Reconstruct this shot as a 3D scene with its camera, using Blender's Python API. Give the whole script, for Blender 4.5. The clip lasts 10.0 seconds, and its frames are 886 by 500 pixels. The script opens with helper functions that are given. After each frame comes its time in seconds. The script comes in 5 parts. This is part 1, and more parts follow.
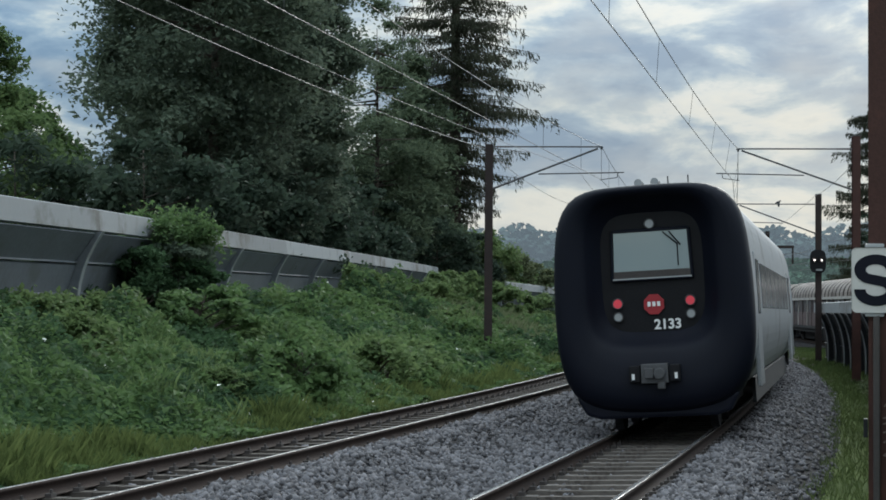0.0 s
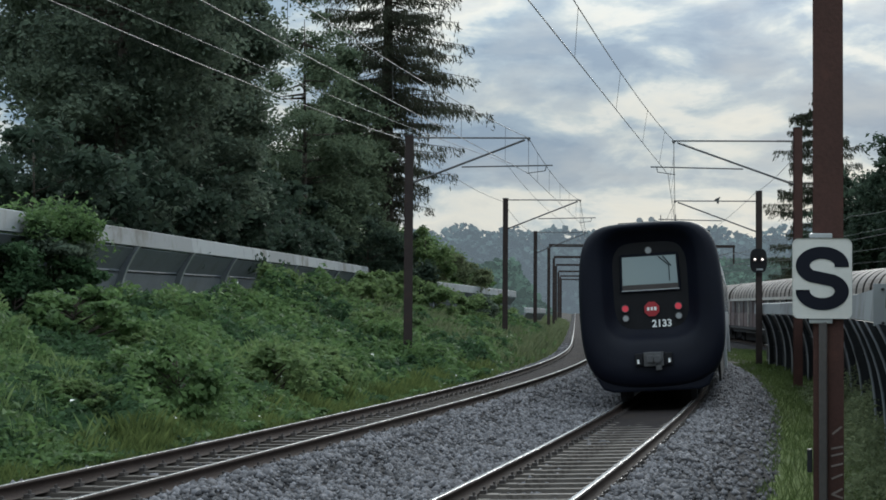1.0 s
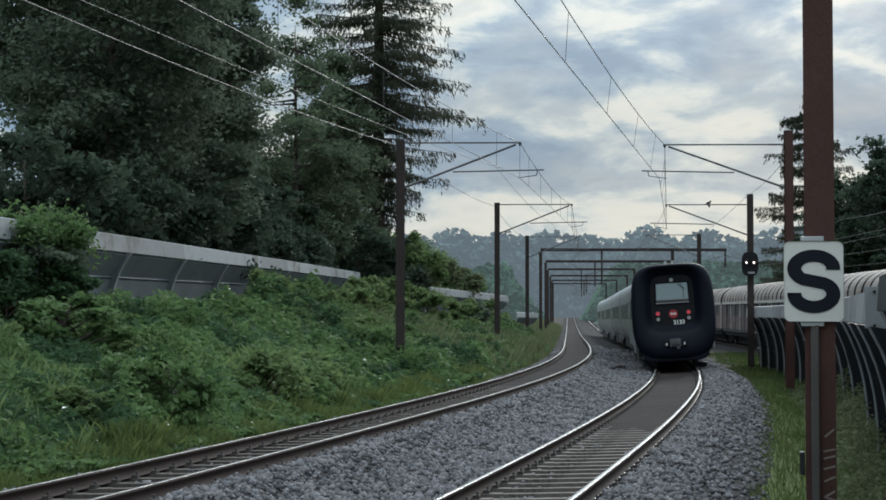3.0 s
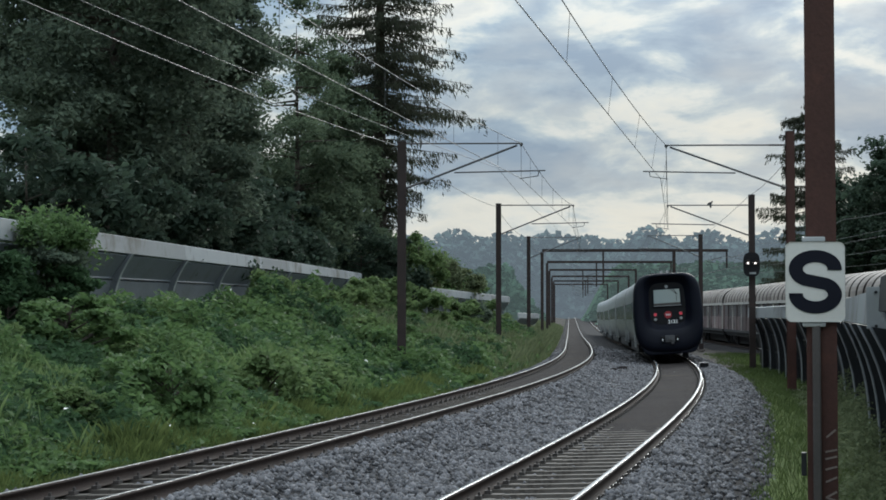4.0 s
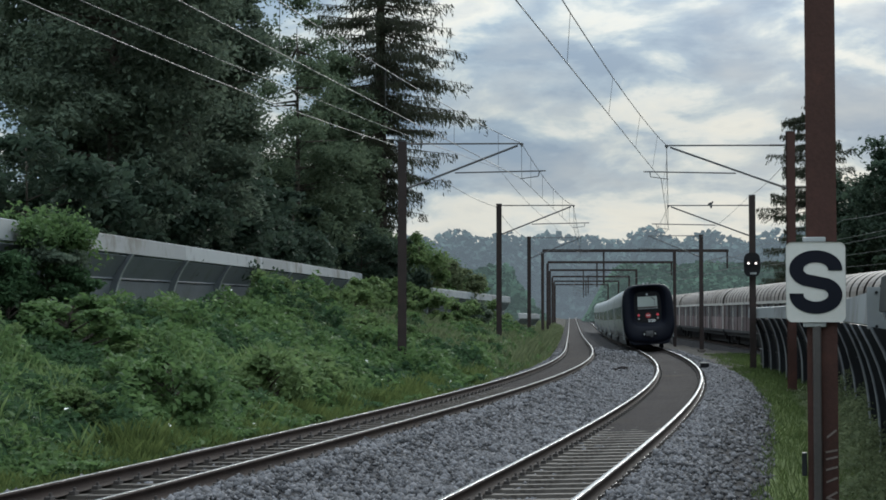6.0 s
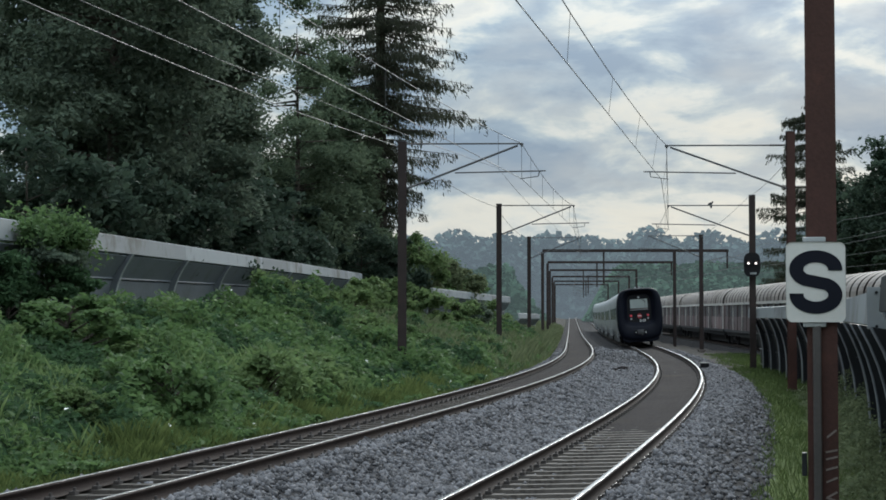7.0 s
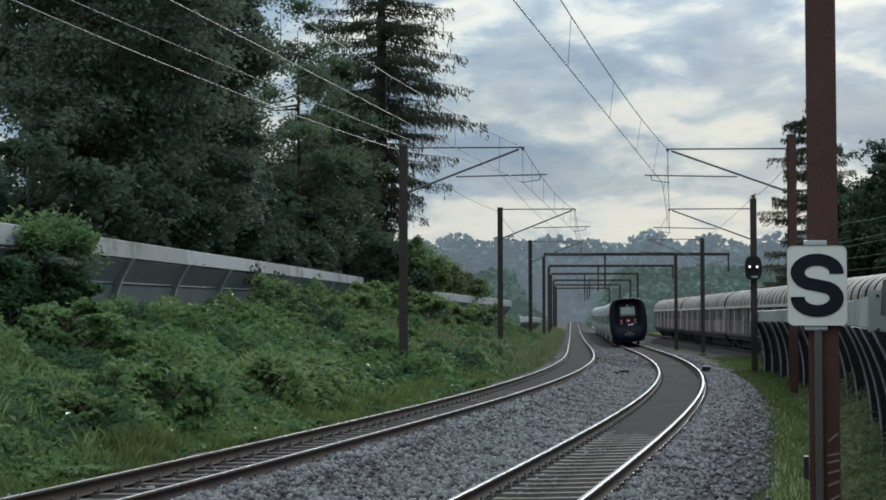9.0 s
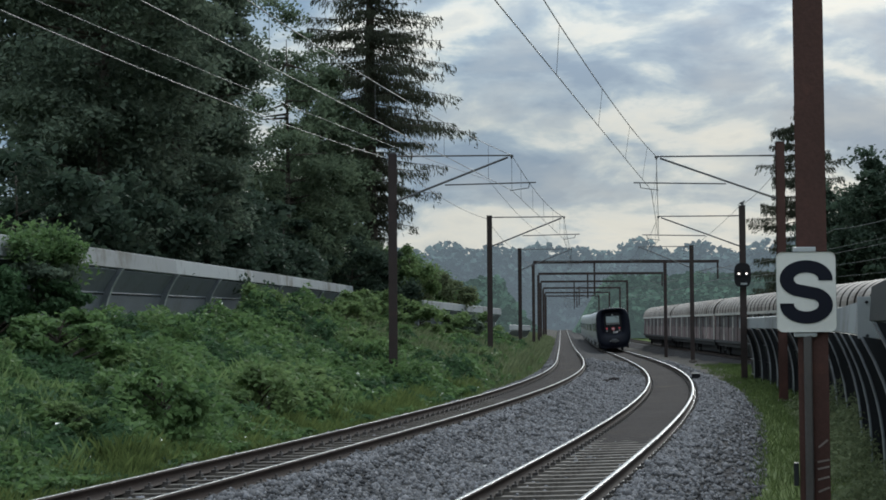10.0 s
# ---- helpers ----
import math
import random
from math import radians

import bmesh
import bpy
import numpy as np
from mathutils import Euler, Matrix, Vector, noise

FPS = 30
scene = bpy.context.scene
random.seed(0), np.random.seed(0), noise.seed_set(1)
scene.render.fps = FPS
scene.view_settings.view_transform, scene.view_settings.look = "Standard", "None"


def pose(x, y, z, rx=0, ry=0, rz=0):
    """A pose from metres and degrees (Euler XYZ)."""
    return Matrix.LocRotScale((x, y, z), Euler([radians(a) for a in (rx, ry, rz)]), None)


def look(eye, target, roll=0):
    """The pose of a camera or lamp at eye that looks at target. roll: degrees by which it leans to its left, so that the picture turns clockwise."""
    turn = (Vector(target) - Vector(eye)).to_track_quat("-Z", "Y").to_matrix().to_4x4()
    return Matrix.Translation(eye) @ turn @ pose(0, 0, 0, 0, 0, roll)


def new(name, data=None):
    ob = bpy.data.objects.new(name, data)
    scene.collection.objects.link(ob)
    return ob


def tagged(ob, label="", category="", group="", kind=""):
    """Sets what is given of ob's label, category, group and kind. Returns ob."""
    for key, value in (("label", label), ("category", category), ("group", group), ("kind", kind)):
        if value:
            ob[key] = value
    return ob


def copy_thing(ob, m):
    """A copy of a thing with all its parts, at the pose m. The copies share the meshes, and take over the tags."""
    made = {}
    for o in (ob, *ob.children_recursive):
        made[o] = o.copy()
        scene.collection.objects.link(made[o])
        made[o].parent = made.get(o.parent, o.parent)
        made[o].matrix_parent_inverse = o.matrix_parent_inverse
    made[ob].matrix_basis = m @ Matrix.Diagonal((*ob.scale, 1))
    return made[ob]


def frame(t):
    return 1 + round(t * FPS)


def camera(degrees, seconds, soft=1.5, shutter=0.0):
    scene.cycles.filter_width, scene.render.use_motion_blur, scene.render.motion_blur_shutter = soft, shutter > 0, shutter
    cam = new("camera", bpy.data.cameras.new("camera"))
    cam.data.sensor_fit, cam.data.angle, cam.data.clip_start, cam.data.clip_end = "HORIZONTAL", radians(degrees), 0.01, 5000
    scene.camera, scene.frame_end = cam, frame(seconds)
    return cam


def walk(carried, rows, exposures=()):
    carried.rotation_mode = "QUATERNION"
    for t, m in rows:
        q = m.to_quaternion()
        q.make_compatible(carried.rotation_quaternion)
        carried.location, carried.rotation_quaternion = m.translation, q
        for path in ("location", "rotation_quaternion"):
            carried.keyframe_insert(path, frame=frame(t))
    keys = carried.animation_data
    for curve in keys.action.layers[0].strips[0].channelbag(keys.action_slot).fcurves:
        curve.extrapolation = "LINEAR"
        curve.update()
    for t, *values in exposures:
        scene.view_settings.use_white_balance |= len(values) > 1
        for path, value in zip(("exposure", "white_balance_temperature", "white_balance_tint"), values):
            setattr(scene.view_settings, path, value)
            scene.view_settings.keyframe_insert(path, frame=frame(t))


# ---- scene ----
cam = camera(30.81, 10.0, soft=1.7)
walk(cam, [
    (0.0, pose(-0.739, -3.423, 1.945, 91.971, -0.449, 2.179)),
    (0.5, pose(-0.667, -3.066, 1.916, 91.979, -0.449, 0.351)),
    (0.7, pose(-0.060, -0.250, 1.978, 92.010, -0.370, 0.760)),
    (1.0, pose(0.000, 0.000, 1.987, 92.008, -0.367, 0.212)),
    (1.5, pose(0.000, 0.000, 1.987, 92.062, -0.236, -0.085)),
    (2.0, pose(0.000, 0.000, 1.987, 92.128, -0.109, -0.131)),
    (2.5, pose(0.000, 0.000, 1.987, 92.165, -0.071, -0.099)),
    (4.0, pose(0.000, 0.000, 1.987, 92.213, -0.002, -0.017)),
    (4.5, pose(0.000, 0.000, 1.987, 92.222, 0.000, 0.000)),
    (5.5, pose(0.000, 0.000, 1.987, 92.222, 0.000, 0.000)),
    (8.5, pose(0.000, 0.000, 1.987, 92.222, 0.000, 0.000)),
    (9.0, pose(0.000, 0.000, 1.987, 92.360, 0.084, 0.046)),
    (9.5, pose(0.000, 0.000, 1.987, 92.478, 0.241, -0.092)),
    (10.0, pose(0.000, 0.000, 1.987, 92.654, 0.359, -0.318)),
], exposures=[(0.0, 0.08, 6250, 6), (9.0, 0.08, 6250, 6), (9.5, -0.08, 6250, 6), (10.0, -0.03, 6250, 6)])

# ---- world: a broken evening overcast, and a weak wide sun ahead ----
SUN_UP, SUN_TURN = 24.0, 18.0     # degrees above the horizon; degrees right of the line of sight
world = bpy.data.worlds.new("sky")
scene.world = world
world.use_nodes = True


def sky_nodes():
    nt = world.node_tree
    n, l = nt.nodes, nt.links
    n.clear()
    out, bg = n.new("ShaderNodeOutputWorld"), n.new("ShaderNodeBackground")
    sky = n.new("ShaderNodeTexSky")
    sky.sky_type, sky.sun_disc = "NISHITA", False
    sky.sun_elevation, sky.sun_rotation = radians(SUN_UP), radians(SUN_TURN)
    sky.air_density, sky.dust_density = 1.0, 2.0
    tint = n.new("ShaderNodeMix"); tint.data_type = "RGBA"; tint.blend_type = "MULTIPLY"
    tint.inputs[0].default_value = 1.0
    tint.inputs[7].default_value = (0.085, 0.082, 0.085, 1)
    l.new(sky.outputs[0], tint.inputs[6])
    tc, mp = n.new("ShaderNodeTexCoord"), n.new("ShaderNodeMapping")
    mp.inputs["Scale"].default_value = (5.5, 5.5, 14.0)
    mp.inputs["Location"].default_value = (4.1, 0.9, 2.6)
    l.new(tc.outputs["Generated"], mp.inputs[0])
    big = n.new("ShaderNodeTexNoise")
    big.inputs["Scale"].default_value, big.inputs["Detail"].default_value, big.inputs["Roughness"].default_value = 2.0, 10, 0.56
    big.inputs["Distortion"].default_value = 0.25
    l.new(mp.outputs[0], big.inputs["Vector"])
    mp2 = n.new("ShaderNodeMapping"); mp2.inputs["Scale"].default_value = (9.0, 9.0, 26.0)
    mp2.inputs["Location"].default_value = (3.1, 1.2, 0.4)
    l.new(tc.outputs["Generated"], mp2.inputs[0])
    fine = n.new("ShaderNodeTexNoise")
    fine.inputs["Scale"].default_value, fine.inputs["Detail"].default_value = 1.3, 6
    l.new(mp2.outputs[0], fine.inputs["Vector"])
    # blue-grey cloud bellies, cream cloud edges
    sep = n.new("ShaderNodeSeparateXYZ"); l.new(tc.outputs["Generated"], sep.inputs[0])
    # a darker layer of cloud some way up, towards the right
    layer = n.new("ShaderNodeValToRGB")
    e = layer.color_ramp.elements
    e[0].position, e[0].color = 0.065, (0, 0, 0, 1)
    e[1].position, e[1].color = 0.24, (0, 0, 0, 1)
    for at, v in ((0.105, 0.55), (0.135, 1.0), (0.160, 0.75), (0.185, 0.15)):
        layer.color_ramp.elements.new(at).color = (v, v, v, 1)
    l.new(sep.outputs["Z"], layer.inputs[0])
    side = n.new("ShaderNodeMapRange")
    side.inputs["From Min"].default_value, side.inputs["From Max"].default_value = 0.0, 0.16
    side.inputs["To Min"].default_value, side.inputs["To Max"].default_value = -0.055, -0.105
    l.new(sep.outputs["X"], side.inputs["Value"])
    deep = n.new("ShaderNodeMath"); deep.operation = "MULTIPLY_ADD"
    l.new(layer.outputs[0], deep.inputs[0]); l.new(side.outputs[0], deep.inputs[1]); l.new(big.outputs["Fac"], deep.inputs[2])
    belly = n.new("ShaderNodeValToRGB")
    e = belly.color_ramp.elements
    e[0].position, e[0].color = 0.36, (0.24, 0.385, 0.56, 1)
    e[1].position, e[1].color = 0.74, (0.58, 0.66, 0.72, 1)
    for at, c in ((0.44, (0.38, 0.53, 0.68, 1)), (0.49, (0.62, 0.73, 0.79, 1)), (0.53, (0.86, 0.90, 0.89, 1)), (0.59, (0.96, 0.96, 0.90, 1))):
        belly.color_ramp.elements.new(at).color = c
    l.new(deep.outputs[0], belly.inputs[0])
    streak = n.new("ShaderNodeValToRGB")
    e = streak.color_ramp.elements
    e[0].position, e[0].color = 0.46, (0, 0, 0, 1)
    e[1].position, e[1].color = 0.70, (1, 1, 1, 1)
    l.new(fine.outputs["Fac"], streak.inputs[0])
    cream = n.new("ShaderNodeMix"); cream.data_type = "RGBA"
    cream.inputs[7].default_value = (0.80, 0.82, 0.79, 1)
    half = n.new("ShaderNodeMath"); half.operation = "MULTIPLY"; half.inputs[1].default_value = 0.5
    l.new(streak.outputs[0], half.inputs[0])
    l.new(half.outputs[0], cream.inputs[0]); l.new(belly.outputs[0], cream.inputs[6])
    mix = n.new("ShaderNodeMix"); mix.data_type = "RGBA"; mix.inputs[0].default_value = 0.90
    l.new(tint.outputs[2], mix.inputs[6]); l.new(cream.outputs[2], mix.inputs[7])
    # an overcast sky is brighter overhead than at the horizon
    rise = n.new("ShaderNodeMapRange")
    rise.inputs["From Min"].default_value, rise.inputs["From Max"].default_value = 0.12, 1.0
    rise.inputs["To Min"].default_value, rise.inputs["To Max"].default_value = 0.69, 2.9
    l.new(sep.outputs["Z"], rise.inputs["Value"])
    l.new(rise.outputs[0], bg.inputs["Strength"])
    l.new(mix.outputs[2], bg.inputs["Color"]); l.new(bg.outputs[0], out.inputs[0])


sky_nodes()
sun = new("sun", bpy.data.lights.new("sun", "SUN"))
sun.data.energy, sun.data.angle, sun.data.color = 1.25, radians(16), (1.0, 0.97, 0.92)
sun.matrix_world = look((0, 0, 60), (-math.sin(radians(SUN_TURN)) * 60, -math.cos(radians(SUN_TURN)) * 60, 60 - 60 * math.tan(radians(SUN_UP))))


# ---- materials ----
def mat(name, color, rough=0.8, metal=0.0, var=0.25, scale=3.0, fine=40.0, bump=0.3, bump_dist=0.01, tint=None, island=0.0,
        obrand=0.0, trans=0.0, stain=None, stain_scale=0.8, stain_at=0.55, spec=0.5, emit=None, emit_s=0.0, streaks=0.0):
    """A surface of one base colour with a coarse and a fine variation, optional stains, streaks and random shifts."""
    m = bpy.data.materials.new(name)
    m.use_nodes = True
    nt = m.node_tree
    n, l = nt.nodes, nt.links
    b = n["Principled BSDF"]
    b.inputs["Roughness"].default_value, b.inputs["Metallic"].default_value = rough, metal
    b.inputs["Specular IOR Level"].default_value = spec
    tc = n.new("ShaderNodeTexCoord")
    n1, n2 = n.new("ShaderNodeTexNoise"), n.new("ShaderNodeTexNoise")
    n1.inputs["Scale"].default_value, n1.inputs["Detail"].default_value = scale, 5
    n2.inputs["Scale"].default_value, n2.inputs["Detail"].default_value = fine, 3
    l.new(tc.outputs["Object"], n1.inputs["Vector"]); l.new(tc.outputs["Object"], n2.inputs["Vector"])
    add = n.new("ShaderNodeMath"); add.operation = "ADD"
    l.new(n1.outputs["Fac"], add.inputs[0]); l.new(n2.outputs["Fac"], add.inputs[1])
    last = add.outputs[0]
    amount = 1.0
    if island or obrand:
        g = n.new("ShaderNodeNewGeometry") if island else n.new("ShaderNodeObjectInfo")
        sock = g.outputs["Random Per Island"] if island else g.outputs["Random"]
        k = n.new("ShaderNodeMath"); k.operation = "MULTIPLY_ADD"
        k.inputs[1].default_value = (island or obrand) / max(var, 0.05)
        l.new(sock, k.inputs[0]); l.new(last, k.inputs[2]); last = k.outputs[0]
        amount += (island or obrand) / max(var, 0.05) / 2
    mr = n.new("ShaderNodeMapRange")
    mr.inputs["From Min"].default_value, mr.inputs["From Max"].default_value = amount - 0.5, amount + 0.5
    if island or obrand:
        mr.inputs["From Min"].default_value, mr.inputs["From Max"].default_value = 0.5, 2 * amount - 0.5
    mr.inputs["To Min"].default_value, mr.inputs["To Max"].default_value = 0, 1
    l.new(last, mr.inputs["Value"])
    c2 = tint or tuple(min(1, c * (1 + var)) for c in color)
    c1 = tuple(c * (1 - var) for c in color)
    mx = n.new("ShaderNodeMix"); mx.data_type = "RGBA"
    mx.inputs[6].default_value, mx.inputs[7].default_value = (*c1, 1), (*c2, 1)
    l.new(mr.outputs[0], mx.inputs[0])
    col = mx.outputs[2]
    if stain:
        n3 = n.new("ShaderNodeTexNoise"); n3.inputs["Scale"].default_value, n3.inputs["Detail"].default_value = stain_scale, 6
        n3.inputs["Roughness"].default_value = 0.65
        if streaks:
            mp = n.new("ShaderNodeMapping"); mp.inputs["Scale"].default_value = (1, 1, streaks)
            l.new(tc.outputs["Object"], mp.inputs[0]); l.new(mp.outputs[0], n3.inputs["Vector"])
        else:
            l.new(tc.outputs["Object"], n3.inputs["Vector"])
        r3 = n.new("ShaderNodeMapRange")
        r3.inputs["From Min"].default_value, r3.inputs["From Max"].default_value = stain_at, stain_at + 0.14
        l.new(n3.outputs["Fac"], r3.inputs["Value"])
        m3 = n.new("ShaderNodeMix"); m3.data_type = "RGBA"; m3.inputs[7].default_value = (*stain, 1)
        l.new(r3.outputs[0], m3.inputs[0]); l.new(col, m3.inputs[6]); col = m3.outputs[2]
    l.new(col, b.inputs["Base Color"])
    if bump:
        bp = n.new("ShaderNodeBump")
        bp.inputs["Strength"].default_value, bp.inputs["Distance"].default_value = bump, bump_dist
        l.new(n2.outputs["Fac"], bp.inputs["Height"]); l.new(bp.outputs[0], b.inputs["Normal"])
    if trans:
        tr, ms = n.new("ShaderNodeBsdfTranslucent"), n.new("ShaderNodeMixShader")
        ms.inputs[0].default_value = trans
        l.new(col, tr.inputs["Color"]); l.new(b.outputs[0], ms.inputs[1]); l.new(tr.outputs[0], ms.inputs[2])
        l.new(ms.outputs[0], n["Material Output"].inputs[0])
    if emit:
        b.inputs["Emission Color"].default_value, b.inputs["Emission Strength"].default_value = (*emit, 1), emit_s
    return m


M = {
    "ballast": mat("ballast", (0.024, 0.022, 0.024), 0.95, var=0.5, scale=0.35, fine=16, bump=1.0, bump_dist=0.06, stain=(0.020, 0.017, 0.016), stain_scale=0.25, stain_at=0.54, spec=0.2),
    "stone": mat("stone", (0.027, 0.026, 0.028), 0.85, var=0.7, scale=0.4, fine=30, island=1.3, bump=0.4, tint=(0.198, 0.191, 0.206), spec=0.25),
    "dirt": mat("dirt", (0.052, 0.046, 0.042), 0.95, var=0.5, scale=0.4, fine=12, bump=1.0, bump_dist=0.05, stain=(0.05, 0.06, 0.03), stain_scale=0.3, stain_at=0.56, spec=0.15),
    "crib": mat("crib", (0.023, 0.0185, 0.0185), 0.95, var=0.55, scale=0.5, fine=30, bump=1.0, bump_dist=0.03, stain=(0.050, 0.037, 0.025), stain_scale=0.35, stain_at=0.58, spec=0.15),
    "concrete": mat("concrete", (0.150, 0.132, 0.120), 0.85, var=0.4, scale=4, fine=50, obrand=0.35, stain=(0.05, 0.041, 0.036), stain_scale=3, stain_at=0.5, spec=0.2),
    "sleeper_dark": mat("sleeper_dark", (0.085, 0.074, 0.066), 0.85, var=0.4, scale=4, fine=50, obrand=0.25, stain=(0.04, 0.034, 0.03), stain_scale=3, spec=0.2),
    "wagon_rib_lit": mat("wagon_rib_lit", (0.255, 0.220, 0.198), 0.6, 0.1, var=0.4, scale=0.4, fine=12, stain=(0.085, 0.056, 0.046), stain_scale=0.35, stain_at=0.50, bump=0.1),
    "rust": mat("rust", (0.040, 0.027, 0.023), 0.8, var=0.4, scale=3, fine=60, bump=0.4, spec=0.25),
    "steel": mat("steel", (0.56, 0.56, 0.57), 0.27, 1.0, var=0.10, scale=1, fine=80, bump=0),
    # steel darkened for the left rails, in place of dark trees mirrored there
    "steel_dimmed_mirror": mat("steel_dimmed_mirror", (0.20, 0.20, 0.205), 0.36, 0.55, var=0.15, scale=1, fine=80, bump=0),
    "clip": mat("clip", (0.05, 0.042, 0.04), 0.7, var=0.3),
    "mast": mat("mast", (0.052, 0.022, 0.018), 0.72, var=0.35, scale=2, fine=30, bump=0.3, stain=(0.080, 0.032, 0.024), stain_scale=1.5, spec=0.3),
    "mast_dark": mat("mast_dark", (0.032, 0.023, 0.022), 0.75, var=0.35, scale=2, fine=30, bump=0.3, stain=(0.05, 0.03, 0.026), stain_scale=1.5, spec=0.25),
    "verge": mat("verge", (0.070, 0.110, 0.034), 0.75, var=0.45, scale=0.3, fine=3, island=0.45, bump=0, tint=(0.180, 0.225, 0.080), spec=0.1, trans=0.5),
    "weed": mat("weed", (0.100, 0.132, 0.068), 0.75, var=0.45, scale=0.3, fine=3, island=0.4, bump=0, tint=(0.215, 0.245, 0.135), spec=0.1, trans=0.45),
    "galv": mat("galv", (0.09, 0.09, 0.095), 0.55, 0.5, var=0.2),
    "wire": mat("wire", (0.085, 0.085, 0.085), 0.5, 0.5, var=0.1, bump=0),
    "wire_dark": mat("wire_dark", (0.07, 0.07, 0.075), 0.5, 0.5, var=0.1, bump=0),
    "screen": mat("screen", (0.026, 0.022, 0.025), 0.6, var=0.5, scale=0.8, fine=14, obrand=0.9, tint=(0.070, 0.060, 0.063)),
    "insul": mat("insul", (0.05, 0.035, 0.03), 0.35, var=0.2),
    "grass": mat("grass", (0.058, 0.092, 0.030), 0.95, var=0.4, scale=0.5, fine=12, bump=0.8, bump_dist=0.05, tint=(0.115, 0.145, 0.045), spec=0.1),
    "blade": mat("blade", (0.082, 0.125, 0.045), 0.7, var=0.45, scale=0.3, fine=4, island=0.45, bump=0, tint=(0.125, 0.165, 0.062), spec=0.12, trans=0.45),
    "leaf": mat("leaf", (0.052, 0.110, 0.042), 0.6, var=0.5, scale=0.38, fine=1.6, island=0.42, bump=0, tint=(0.165, 0.255, 0.098), spec=0.16, trans=0.5),
    "leaf_light": mat("leaf_light", (0.090, 0.158, 0.062), 0.6, var=0.45, scale=0.5, fine=2, island=0.34, bump=0, tint=(0.22, 0.30, 0.125), spec=0.14, trans=0.55),
    "leaf_mid": mat("leaf_mid", (0.082, 0.132, 0.088), 0.65, var=0.4, scale=0.3, fine=1.2, island=0.30, bump=0, tint=(0.20, 0.24, 0.15), spec=0.12, trans=0.6),
    "leaf_deep": mat("leaf_deep", (0.034, 0.076, 0.038), 0.65, var=0.45, scale=0.4, fine=1.6, island=0.30, bump=0, tint=(0.092, 0.16, 0.075), spec=0.14, trans=0.5),
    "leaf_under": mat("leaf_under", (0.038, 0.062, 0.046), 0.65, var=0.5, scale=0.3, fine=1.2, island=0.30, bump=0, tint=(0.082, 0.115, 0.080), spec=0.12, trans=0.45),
    "leaf_dark": mat("leaf_dark", (0.082, 0.130, 0.102), 0.65, var=0.6, scale=0.3, fine=1.2, island=0.30, bump=0, tint=(0.205, 0.250, 0.180), spec=0.12, trans=0.55),
    "undergrowth": mat("undergrowth", (0.036, 0.075, 0.036), 0.9, var=0.5, scale=1.2, fine=9, bump=1.0, bump_dist=0.12, tint=(0.075, 0.135, 0.062), spec=0.1),
    "needle": mat("needle", (0.040, 0.048, 0.036), 0.7, var=0.4, scale=0.5, fine=3, island=0.3, bump=0, tint=(0.085, 0.092, 0.062), spec=0.1, trans=0.5),
    "bark": mat("bark", (0.06, 0.048, 0.038), 0.95, var=0.4, scale=3, fine=20, bump=0.8, bump_dist=0.03),
    "fascia": mat("fascia", (0.21, 0.22, 0.23), 0.65, var=0.25, scale=0.8, fine=10, obrand=0.8, tint=(0.29, 0.307, 0.32), stain=(0.10, 0.095, 0.085), stain_scale=0.6, stain_at=0.52, bump=0.1),
    "scrawl": mat("scrawl", (0.16, 0.13, 0.12), 0.7, var=0.3, scale=8, fine=60, bump=0),
    "panel": mat("panel", (0.135, 0.148, 0.165), 0.6, var=0.2, scale=0.8, fine=10, stain=(0.10, 0.11, 0.11), stain_scale=0.9, bump=0.1),
    "bracket": mat("bracket", (0.30, 0.32, 0.32), 0.5, 0.2, var=0.2, bump=0.1),
    "conduit": mat("conduit", (0.062, 0.054, 0.053), 0.5, 0.2, var=0.25, scale=2, fine=30, bump=0.1),
    "tarred": mat("tarred", (0.011, 0.012, 0.015), 0.55, var=0.4, scale=1, fine=20, bump=0.2, spec=0.3),
    "rubber": mat("rubber", (0.0040, 0.0052, 0.0115), 0.55, var=0.3, scale=1.5, fine=60, bump=0.1, spec=0.17),
    # paler than the post sides, to show the light on their front edges
    "post_flange_lit": mat("post_flange_lit", (0.20, 0.215, 0.245), 0.32, 0.4, var=0.6, scale=1.6, fine=14, bump=0.2, stain=(0.03, 0.032, 0.038), stain_scale=1.5, stain_at=0.57),
    "dark": mat("dark", (0.008, 0.008, 0.010), 0.6, var=0.3, spec=0.2),
    "alu": mat("alu", (0.34, 0.35, 0.365), 0.40, 0.45, var=0.15, scale=0.8, fine=30, bump=0.05, stain=(0.15, 0.15, 0.15), stain_scale=0.8, stain_at=0.55),
    "blackglass": mat("blackglass", (0.05, 0.055, 0.06), 0.22, var=0.1, bump=0, spec=0.7),
    "red_badge": mat("red_badge", (0.30, 0.016, 0.024), 0.5, var=0.1, bump=0),
    "white_mark": mat("white_mark", (0.75, 0.75, 0.75), 0.6, var=0.05, bump=0),
    "lamp_glass": mat("lamp_glass", (0.32, 0.33, 0.34), 0.15, var=0.1, bump=0),
    "tail_light": mat("tail_light", (0.55, 0.03, 0.05), 0.3, var=0.05, bump=0, emit=(1.0, 0.13, 0.18), emit_s=0.14),
    "signal_light": mat("signal_light", (0.8, 0.75, 0.72), 0.3, var=0.02, bump=0, emit=(1.0, 0.86, 0.82), emit_s=2.2),
    "sign_white": mat("sign_white", (0.55, 0.535, 0.51), 0.5, var=0.05, scale=3, fine=20, bump=0, stain=(0.42, 0.42, 0.41), stain_scale=4, stain_at=0.6),
